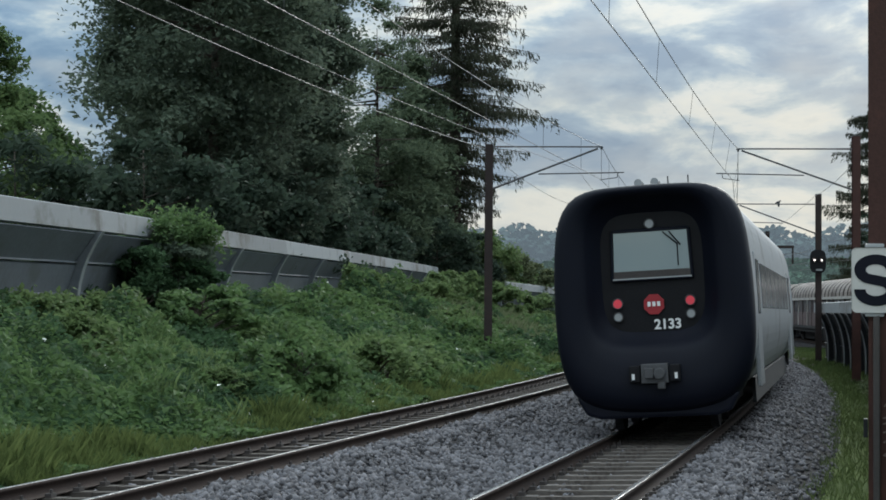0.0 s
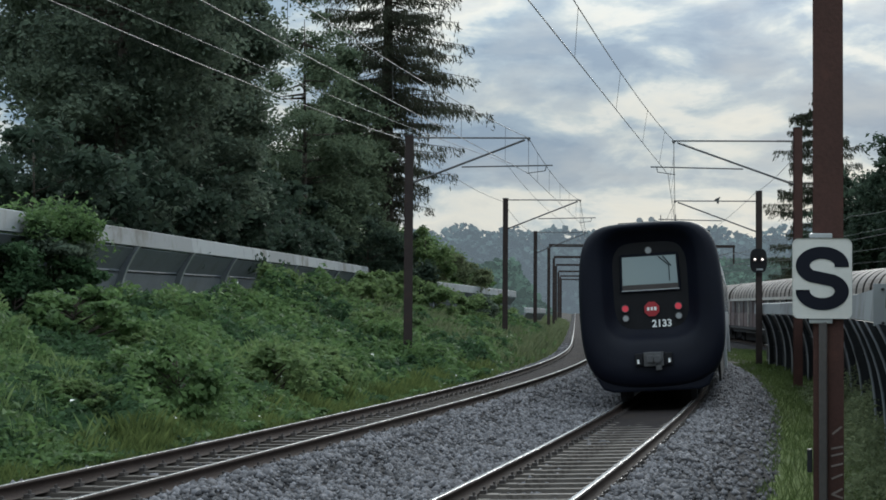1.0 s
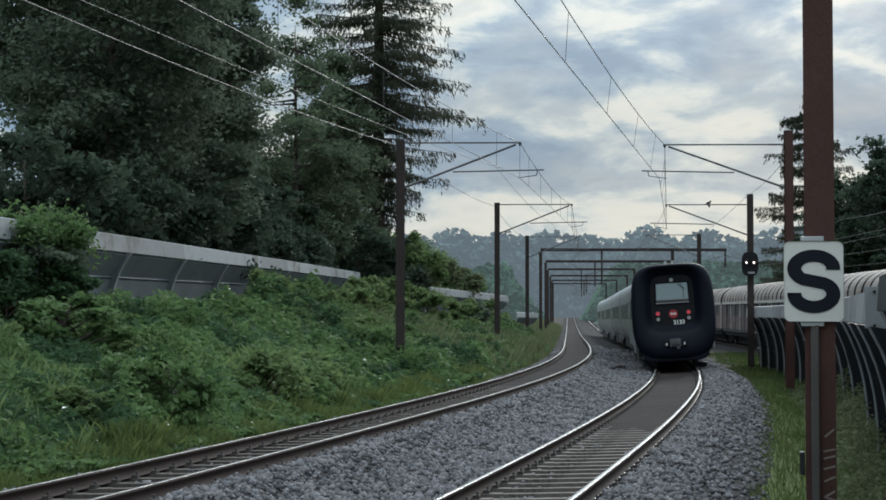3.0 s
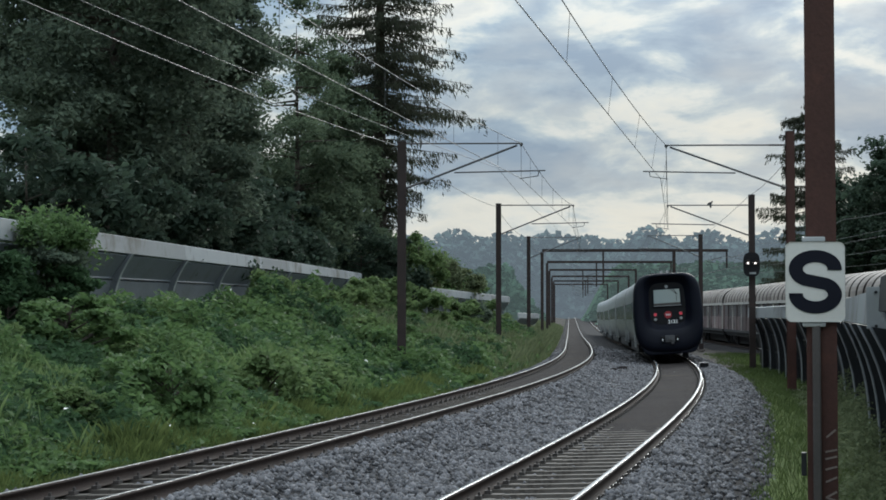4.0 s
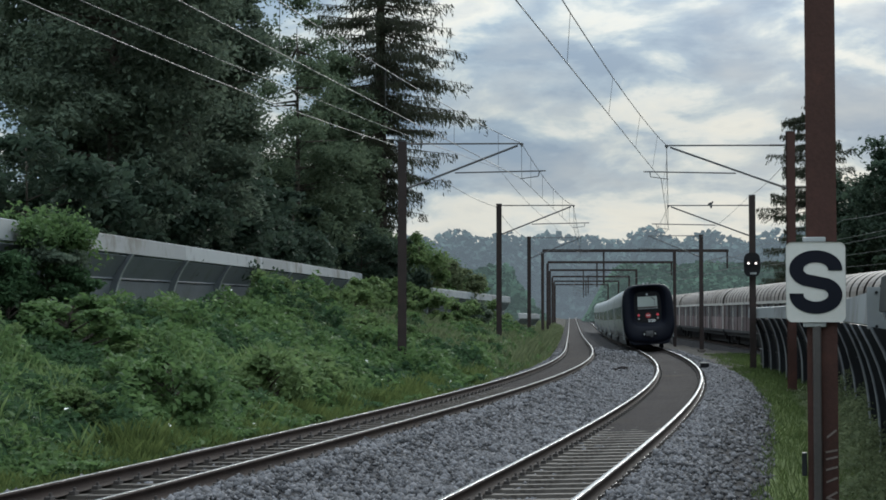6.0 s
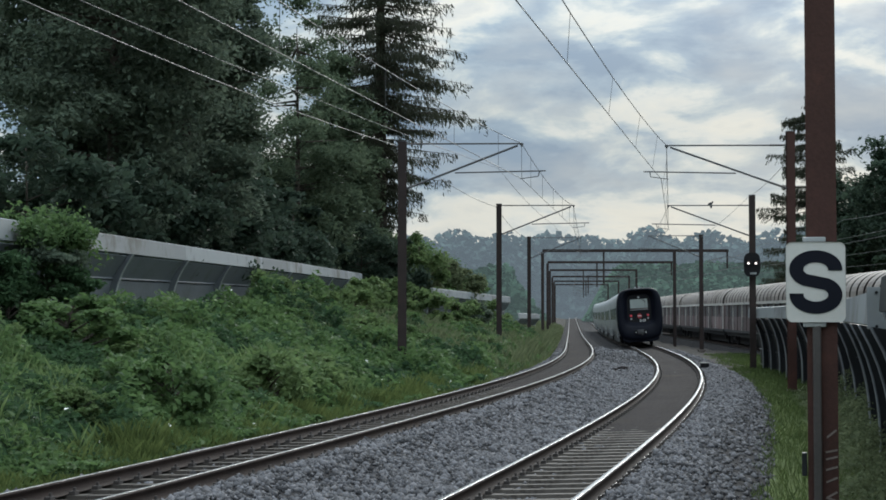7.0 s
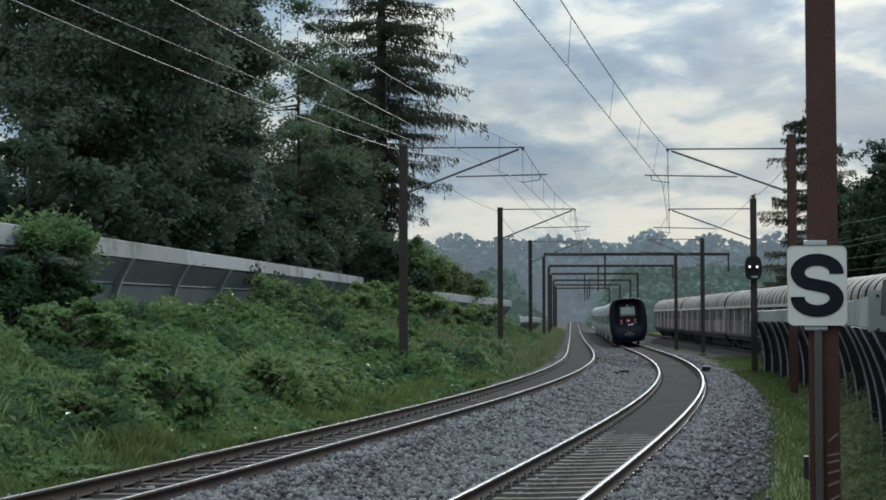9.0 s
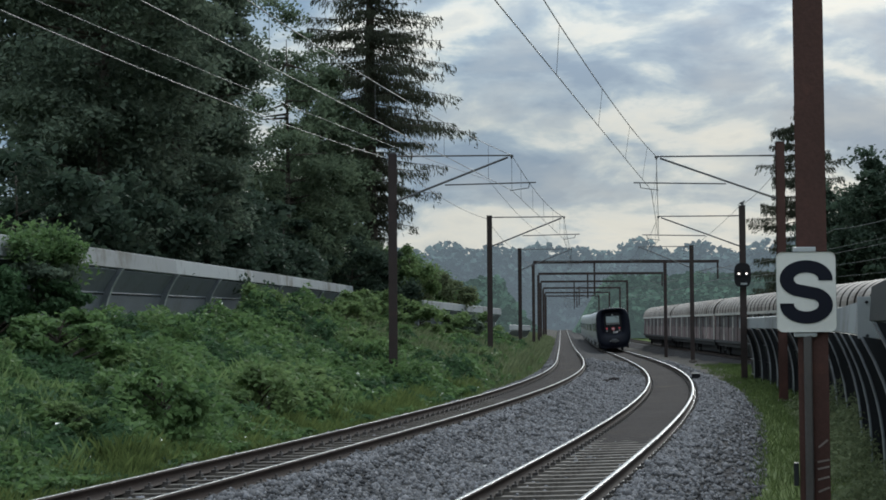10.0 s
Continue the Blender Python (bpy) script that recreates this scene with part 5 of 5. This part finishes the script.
BUSH = broadleaf(-6.4, 58, gz(-6.4, 58), 2.2, 1.15, 41, 4300, 0.20, M["leaf_light"], "green bush before the noise barrier", name="bush", category="bush", bottom=0.0)
for i, (x, y, k) in enumerate(((-6.9, 54.5, 0.6), (-6.0, 62, 0.7), (-5.6, 66.5, 0.75), (-5.2, 71, 0.8), (-4.9, 76, 0.9), (-4.5, 81, 1.0), (-4.1, 86, 1.25), (-3.8, 91, 1.3), (-3.3, 96, 1.35), (-2.6, 100, 1.25),
                               (-0.9, 93.0, 1.3), (0.9, 96, 1.15), (2.0, 101, 1.15), (3.0, 106, 1.15), (4.2, 113, 0.85), (5.0, 119, 0.6), (6.4, 128, 0.5), (-7.9, 39.5, 0.55), (6.2, 143, 0.7), (6.9, 152, 0.6))):
    copy_thing(BUSH, pose(x, y, gz(x, y) - 0.1, 0, 0, 71 * i)).scale = (k, k, k)
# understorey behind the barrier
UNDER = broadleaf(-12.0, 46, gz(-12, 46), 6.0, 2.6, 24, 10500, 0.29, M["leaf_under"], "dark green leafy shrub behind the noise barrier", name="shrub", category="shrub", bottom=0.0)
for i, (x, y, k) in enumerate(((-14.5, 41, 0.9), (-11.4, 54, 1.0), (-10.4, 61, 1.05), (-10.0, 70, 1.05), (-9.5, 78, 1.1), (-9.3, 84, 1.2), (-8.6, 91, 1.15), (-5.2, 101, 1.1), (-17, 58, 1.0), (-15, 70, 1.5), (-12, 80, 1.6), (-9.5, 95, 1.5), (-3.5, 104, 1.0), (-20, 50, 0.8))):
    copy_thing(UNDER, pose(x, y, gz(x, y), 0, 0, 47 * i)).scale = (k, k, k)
BACK = broadleaf(-18, 88, gz(-18, 88), 24, 5.6, 43, 24000, 0.62, M["leaf_dark"], DARK, bottom=0.0)
copy_thing(BACK, pose(-14.8, 84, gz(-14.8, 84), 0, 0, 30)).scale = (0.85, 0.85, 0.85)
# trees on the far side of the siding
spruce(34.1, 150, -0.6, 23.2, ((0, 0.3, 0.6, 0.8, 0.92, 1.0), (4.8, 5.6, 5.2, 3.9, 2.0, 0.3)), 31, 27, "dark open spruce behind the standing wagons", leaf=0.36, dense=0.8, droop=(-0.12, 0.14))
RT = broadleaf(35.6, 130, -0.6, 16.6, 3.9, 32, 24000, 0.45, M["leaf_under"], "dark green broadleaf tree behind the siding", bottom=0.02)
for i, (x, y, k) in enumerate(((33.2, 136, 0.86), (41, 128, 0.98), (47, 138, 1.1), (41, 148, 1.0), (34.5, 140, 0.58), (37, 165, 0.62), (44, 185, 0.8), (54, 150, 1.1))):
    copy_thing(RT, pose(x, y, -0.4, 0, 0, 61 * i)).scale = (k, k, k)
# woods along the line farther on
FT = broadleaf(-4, 150, 0, 9.5, 4.5, 33, 9000, 0.55, M["leaf"], "green tree beside the line far off", bottom=0.0)
for i, (x, y, k) in enumerate(((-1, 172, 0.9), (3.5, 200, 0.7), (-8, 190, 1.3), (-12, 160, 1.2))):
    copy_thing(FT, pose(x, y, 0, 0, 0, 53 * i)).scale = (k, k, k)


def ridge_z(x, r):
    top = (7.5, 12.0, 21.0, 29.0)[r]
    z = top * (1 + 0.22 * noise.noise((x * 0.018, r * 3.1, 0.0)) + 0.16 * noise.noise((x * 0.09, r * 1.7, 4.0)) + 0.07 * noise.noise((x * 0.4, r * 1.7, 9.0)))
    if r < 2:       # the line runs out between these woods
        z *= float(smooth01(np.array((abs(x - (24 if r == 0 else 26)) - 4.0) / 9.0)))
    return z


def far_woods():
    rng = np.random.default_rng(8)
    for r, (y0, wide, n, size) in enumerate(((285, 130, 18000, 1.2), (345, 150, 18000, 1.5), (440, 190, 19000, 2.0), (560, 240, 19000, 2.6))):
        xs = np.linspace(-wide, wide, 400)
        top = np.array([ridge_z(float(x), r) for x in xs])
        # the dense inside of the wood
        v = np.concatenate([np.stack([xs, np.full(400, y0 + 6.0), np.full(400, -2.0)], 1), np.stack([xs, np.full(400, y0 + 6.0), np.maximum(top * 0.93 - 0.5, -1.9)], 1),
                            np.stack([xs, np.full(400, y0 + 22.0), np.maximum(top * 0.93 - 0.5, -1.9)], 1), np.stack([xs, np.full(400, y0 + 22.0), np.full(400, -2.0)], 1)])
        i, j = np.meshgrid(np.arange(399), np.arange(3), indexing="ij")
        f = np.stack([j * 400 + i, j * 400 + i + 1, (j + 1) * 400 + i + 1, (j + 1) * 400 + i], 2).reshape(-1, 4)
        hill = tagged(new("far_woods"), "blue-green wooded hills on the horizon, haze painted as glow", "woods", kind="structure")
        part("undergrowth", mesh_np("undergrowth", v, f, M["mid_wood_hazed" if r < 2 else "far_wood_hazed"]), None, hill)
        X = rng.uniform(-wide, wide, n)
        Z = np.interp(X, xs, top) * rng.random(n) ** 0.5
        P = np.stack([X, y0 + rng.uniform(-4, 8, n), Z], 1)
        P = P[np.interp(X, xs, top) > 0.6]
        tagged(part("treetops", cards("treetops", P, size, M["mid_wood_hazed" if r < 2 else "far_wood_hazed"], rng, slim=0.8), None, hill), kind="stuff")


far_woods()


# ---- scrub on the bank, verge grasses ----
def hump(x, y):
    return np.array([noise.noise((a * 0.42, b * 0.32, 0.0)) + 0.55 * noise.noise((a * 1.1, b * 0.9, 7.0)) for a, b in zip(x, y)])


def bank_scrub():
    rng = np.random.default_rng(9)
    n = 190000
    y = 14 + 100 * rng.random(n) ** 1.45
    crest = np.interp(y, CREST_Y, CREST_D)
    o = 1.7 + (crest + 0.4 - 1.7) * rng.random(n)
    s = np.interp(y, YY, SS)
    x, yy, z, a = line(s, LEFT - o)
    hh = hump(x, yy)
    full = (0.15 + 0.95 * np.clip(hh + 0.42, 0, 1.6)) * np.clip((o - 1.6) / 1.3, 0.25, 1)
    full = full * (1 + 0.75 * np.clip((o - crest + 2.2) / 2.0, 0, 1) * np.clip((yy - 51) / 4, 0, 1))
    zz = ground_z(x, yy) + full * (0.55 + 0.55 * rng.random(n))
    P = np.stack([x, yy, zz], 1)
    size = np.clip(0.065 + 0.0028 * yy, 0.10, 0.30) * rng.uniform(0.6, 1.4, n)
    dark = hump(x + 40, yy) > 0.12
    for k, m, lab in ((~dark, M["leaf"], "thick green brambles and weeds covering the bank"), (dark, M["leaf_deep"], "darker green weeds among the brambles of the bank")):
        me = cards("bank_scrub", P[k], size[k], m, rng, up=0.5)
        tagged(new("bank_scrub", me), lab, "scrub", kind="stuff")
    # the dense lower growth
    gs, go = np.arange(6, 128, 0.35), np.linspace(0, 1, 46)
    S, O = np.meshgrid(gs, go, indexing="ij")
    yv = np.interp(S, SS, YY)
    cr = np.interp(yv, CREST_Y, CREST_D)
    O = 1.6 + (cr + 0.5 - 1.6) * O
    X, Y, Z, A = line(S.ravel(), (LEFT - O).ravel())
    H = (0.15 + 0.95 * np.clip(hump(X, Y) + 0.42, 0, 1.6)) * np.clip((O.ravel() - 1.6) / 1.3, 0.0, 1)
    H = H * (1 + 0.75 * np.clip((O.ravel() - cr.ravel() + 2.2) / 2.0, 0, 1) * np.clip((Y - 51) / 4, 0, 1))
    rough = np.array([noise.noise((a * 4, b * 4, 3.0)) for a, b in zip(X, Y)])
    Z = ground_z(X, Y) + H * (0.70 + 0.22 * rough) - 0.03
    i, j = np.meshgrid(np.arange(S.shape[0] - 1), np.arange(S.shape[1] - 1), indexing="ij")
    k = S.shape[1]
    f = np.stack([i * k + j, (i + 1) * k + j, (i + 1) * k + j + 1, i * k + j + 1], 2).reshape(-1, 4)
    tagged(new("undergrowth", mesh_np("undergrowth", np.stack([X, Y, Z], 1), f, M["undergrowth"])), "dense low green growth under the brambles", "scrub", kind="stuff")
    # white blossoms here and there
    q = rng.choice(n, 210)
    me = cards("blossom", P[q] + np.array([0, 0, 0.08]), 0.085, M["flower"], rng, slim=0.9)
    tagged(new("blossom", me), "small white blossoms scattered over the bank", "flowers", kind="stuff")


bank_scrub()
BRAMBLE = broadleaf(-4.6, 27.0, gz(-4.6, 27.0), 1.5, 0.95, 44, 3300, 0.15, M["leaf"], "leafy green bramble shrub on the bank", name="bramble", category="shrub", bottom=0.0)


PALE = broadleaf(-3.6, 33.0, gz(-3.6, 33.0), 1.2, 0.9, 45, 2900, 0.15, M["leaf_light"], "pale yellow-green shrub on the bank", name="bramble", category="shrub", bottom=0.0)


def scatter_brambles():
    rng = np.random.default_rng(12)
    for i in range(34):
        y = 21 + 74 * rng.random() ** 1.2
        o = rng.uniform(2.7, float(np.interp(y, CREST_Y, CREST_D)) - 1.0)
        x, yy, z, a = (float(q) for q in line(at_y(y), LEFT - o))
        k = rng.uniform(0.55, 1.05)
        b = copy_thing((BRAMBLE, PALE, BRAMBLE, PALE, PALE)[i % 5], pose(x, yy, gz(x, yy) + 0.05, 0, 0, rng.uniform(0, 360)))
        b.scale = (k * rng.uniform(0.9, 1.5), k * rng.uniform(0.9, 1.5), k)


scatter_brambles()


def blades(name, x, y, z, h, w, material, rng, label):
    n = len(x)
    a = rng.uniform(0, 6.283, n)
    lean = rng.normal(0, 0.28, (n, 2)) * h[:, None]
    dx, dy = np.cos(a) * w / 2, np.sin(a) * w / 2
    v = np.stack([np.stack([x - dx, y - dy, z], 1), np.stack([x + dx, y + dy, z], 1),
                  np.stack([x + dx * 0.6 + lean[:, 0] * 0.4, y + dy * 0.6 + lean[:, 1] * 0.4, z + h * 0.6], 1), np.stack([x + lean[:, 0], y + lean[:, 1], z + h], 1)], 1).reshape(-1, 3)
    f = (np.arange(n) * 4)[:, None] + np.arange(4)[None]
    tagged(new(name, mesh_np(name, v, f, material)), label, "grass", kind="stuff")


def verges():
    rng = np.random.default_rng(10)
    n = 105000
    y = 13 + 110 * rng.random(n) ** 1.4
    o = 1.42 + 1.25 * rng.random(n) ** 1.8 + 0.9 * (y > 45) * rng.random(n)
    x, yy, z, a = line(np.interp(y, YY, SS), LEFT - o)
    h = rng.uniform(0.06, 0.40, n) * (0.5 + np.clip(hump(x * 2, yy * 2) + 0.5, 0, 1.2)) * np.clip((o - 1.2) / 1.1, 0.2, 1)
    blades("verge_grass", x, yy, ground_z(x, yy) - 0.02, h, np.clip(0.00030 * yy, 0.006, 0.03), M["verge"], rng, "tall yellow-green grass along the foot of the bank")
    n = 58000
    y = 13 + 90 * rng.random(n) ** 1.3
    o = 2.35 + 4.8 * rng.random(n) + 0.25 * np.sin(y * 1.9) + 0.2 * np.sin(y * 0.6) + 2.2 * np.clip((y - 66) / 50, 0, 1)
    x, yy, z, a = line(np.interp(y, YY, SS), o)
    h = rng.uniform(0.06, 0.22, n)
    blades("verge_grass", x, yy, ground_z(x, yy) - 0.02, h, np.clip(0.0004 * yy, 0.006, 0.045), M["blade"], rng, "short green grass beside the ballast")
    n = 52000
    y = 48 + 190 * rng.random(n)
    o = 1.5 + (np.interp(y, CREST_Y, CREST_D) - 0.8) * rng.random(n) ** 1.2
    x, yy, z, a = line(np.interp(y, YY, SS), LEFT - o)
    h = rng.uniform(0.3, 0.95, n) * np.clip((o - 1.2) / 0.9, 0.3, 1) * np.clip((yy - 40) / 25, 0.3, 1)
    blades("tall_weeds", x, yy, ground_z(x, yy) + 0.15 * np.clip(o - 2, 0, 2), h, np.clip(0.00055 * yy, 0.02, 0.07), M["weed"], rng, "tall pale weeds and grasses on the bank")
    # upright stalks standing in patches among the brambles
    n = 21000
    y = 15 + 45 * rng.random(n) ** 1.1
    o = 2.0 + (np.interp(y, CREST_Y, CREST_D) - 3.2) * rng.random(n)
    x, yy, z, a = line(np.interp(y, YY, SS), LEFT - o)
    patch = hump(x * 0.8 + 21, yy * 0.8) > 0.22
    x, yy, o = x[patch], yy[patch], o[patch]
    full = (0.15 + 0.95 * np.clip(hump(x, yy) + 0.42, 0, 1.6)) * np.clip((o - 1.6) / 1.3, 0.25, 1)
    h = rng.uniform(0.20, 0.52, len(x)) * np.clip((o - 1.5) / 1.2, 0.4, 1)
    blades("tall_weeds", x, yy, ground_z(x, yy) + 0.62 * full, h, np.clip(0.00038 * yy, 0.010, 0.03), M["leaf_light"], rng, "upright pale weeds standing among the brambles")
    # taller weeds against the dark barrier
    n = 9000
    y = 20 + 42 * rng.random(n)
    o = 4.6 + 1.5 * rng.random(n)
    x, yy, z, a = line(np.interp(y, YY, SS), o)
    hh = np.clip(hump(x * 1.4, yy * 1.4) + 0.3, 0, 1)
    P = np.stack([x, yy, ground_z(x, yy) + (0.1 + 0.75 * hh) * rng.random(n) ** 0.6], 1)
    tagged(new("weeds", cards("weeds", P, 0.10, M["leaf"], rng, up=0.5)), "green weeds in front of the dark barrier", "weeds", kind="stuff")
    n = 20000
    y = 12.5 + 36 * rng.random(n)
    o = 3.35 + 1.1 * rng.random(n) ** 0.6
    x, yy, z, a = line(np.interp(y, YY, SS), o)
    tall = np.clip(hump(x * 1.7 + 9, yy * 1.7) + 0.45, 0, 1.1) * (o - 3.2)
    P = np.stack([x, yy, ground_z(x, yy) + (0.05 + 0.95 * tall) * rng.random(n) ** 0.7], 1)
    tagged(new("weeds", cards("weeds", P, 0.085, M["weed"], rng, up=0.4, slim=0.5)), "pale green weeds at the foot of the dark barrier", "weeds", kind="stuff")


verges()
build_stones()


# ---- the bird ----
def bird():
    ob = thing("bird", "small dark bird that flies to the mast top", "bird")
    k_ = 0.62
    bm = B()
    r = bmesh.ops.create_uvsphere(bm, u_segments=12, v_segments=8, radius=0.5)
    bmesh.ops.transform(bm, matrix=Matrix.Diagonal((0.40, 0.17, 0.17, 1)), verts=r["verts"])
    r = bmesh.ops.create_uvsphere(bm, u_segments=10, v_segments=6, radius=0.055)
    bmesh.ops.translate(bm, vec=(0.19, 0, 0.06), verts=r["verts"])
    tube(bm, (0.23, 0, 0.06), (0.29, 0, 0.05), 0.018, 0.003, n=6)
    prism(bm, [(-0.15, 0.02), (-0.36, -0.02), (-0.36, -0.04), (-0.15, -0.03)], -0.04, 0.04)
    bmesh.ops.scale(bm, vec=(k_, k_, k_), verts=bm.verts[:])
    part("body", bm, M["feather"], ob, smooth=True)
    wings = []
    for k in (-1, 1):
        bm = B()
        pts = [(0.06, 0.0), (0.04, 0.14), (-0.04, 0.27), (-0.06, 0.13), (-0.075, 0.0)]
        a = [bm.verts.new((x, k * y, 0.008)) for x, y in pts]
        b = [bm.verts.new((x, k * y, -0.008)) for x, y in pts]
        bm.faces.new(a); bm.faces.new(b[::-1])
        for i in range(5):
            bm.faces.new((a[i], b[i], b[(i + 1) % 5], a[(i + 1) % 5]))
        wings.append((k, part("wing", bm, M["feather"], ob)))
    return ob, wings


BIRD, WINGS = bird()


# ---- what moves ----
def tail_y(t):
    return 22.9 + 12.3 * t - 1.3 * (1 - float(smooth01(np.array((t - 0.3) / 0.8)))) - 0.75 * math.exp(-((t - 1.0) / 0.5) ** 2)


def car_pose(s):
    x0, y0, z0, a0 = line(s + 2.4)
    x1, y1, z1, a1 = line(s + CAR - 2.2)
    a = math.atan2(float(x1 - x0), float(y1 - y0))
    p = math.atan2(float(z1 - z0), CAR - 4.6)
    x, y, z = float(x0) - math.sin(a) * 2.4, float(y0) - math.cos(a) * 2.4, float(z0) - math.sin(p) * 2.4
    return Matrix.Translation((x, y, z)) @ Matrix.Rotation(-a, 4, "Z") @ Matrix.Rotation(p, 4, "X") @ Matrix.Rotation(-math.atan(0.0632 / 1.505) - 0.022, 4, "Y")


def motions():
    times = [0.25 * i for i in range(41)]
    for i, ob in enumerate([TAIL] + MIDS):
        walk(ob, [(t, car_pose(at_y(tail_y(t)) + i * CAR)) for t in times])
    perch = SUPPORTS["R2"][0] + Vector((1.95, 0, 0.09))
    mast_top = Vector((14.25, 74.0, 7.52))
    way = [(0.0, perch), (7.1, perch), (7.4, perch + Vector((0.25, 0, 0.12))), (7.6, perch + Vector((0.85, 0, 0.30))), (7.8, perch + Vector((1.25, 0, 0.38))), (8.05, mast_top + Vector((-0.25, 0, 0.08))), (8.3, mast_top), (10.0, mast_top)]
    walk(BIRD, [(t, pose(p.x, p.y, p.z, 0, -20 if t in (0.0, 7.1, 8.3, 10.0) else -5, 0)) for t, p in way])
    for k, w in WINGS:
        rows = [(0.0, -70), (7.1, -70), (7.3, 10)] + [(7.4 + 0.1 * i, 45 if i % 2 else -20) for i in range(7)] + [(8.2, -10), (8.4, -70), (10.0, -70)]
        walk(w, [(t, pose(0, k * 0.03, 0.02, a * k, 0, 0)) for t, a in rows])


motions()
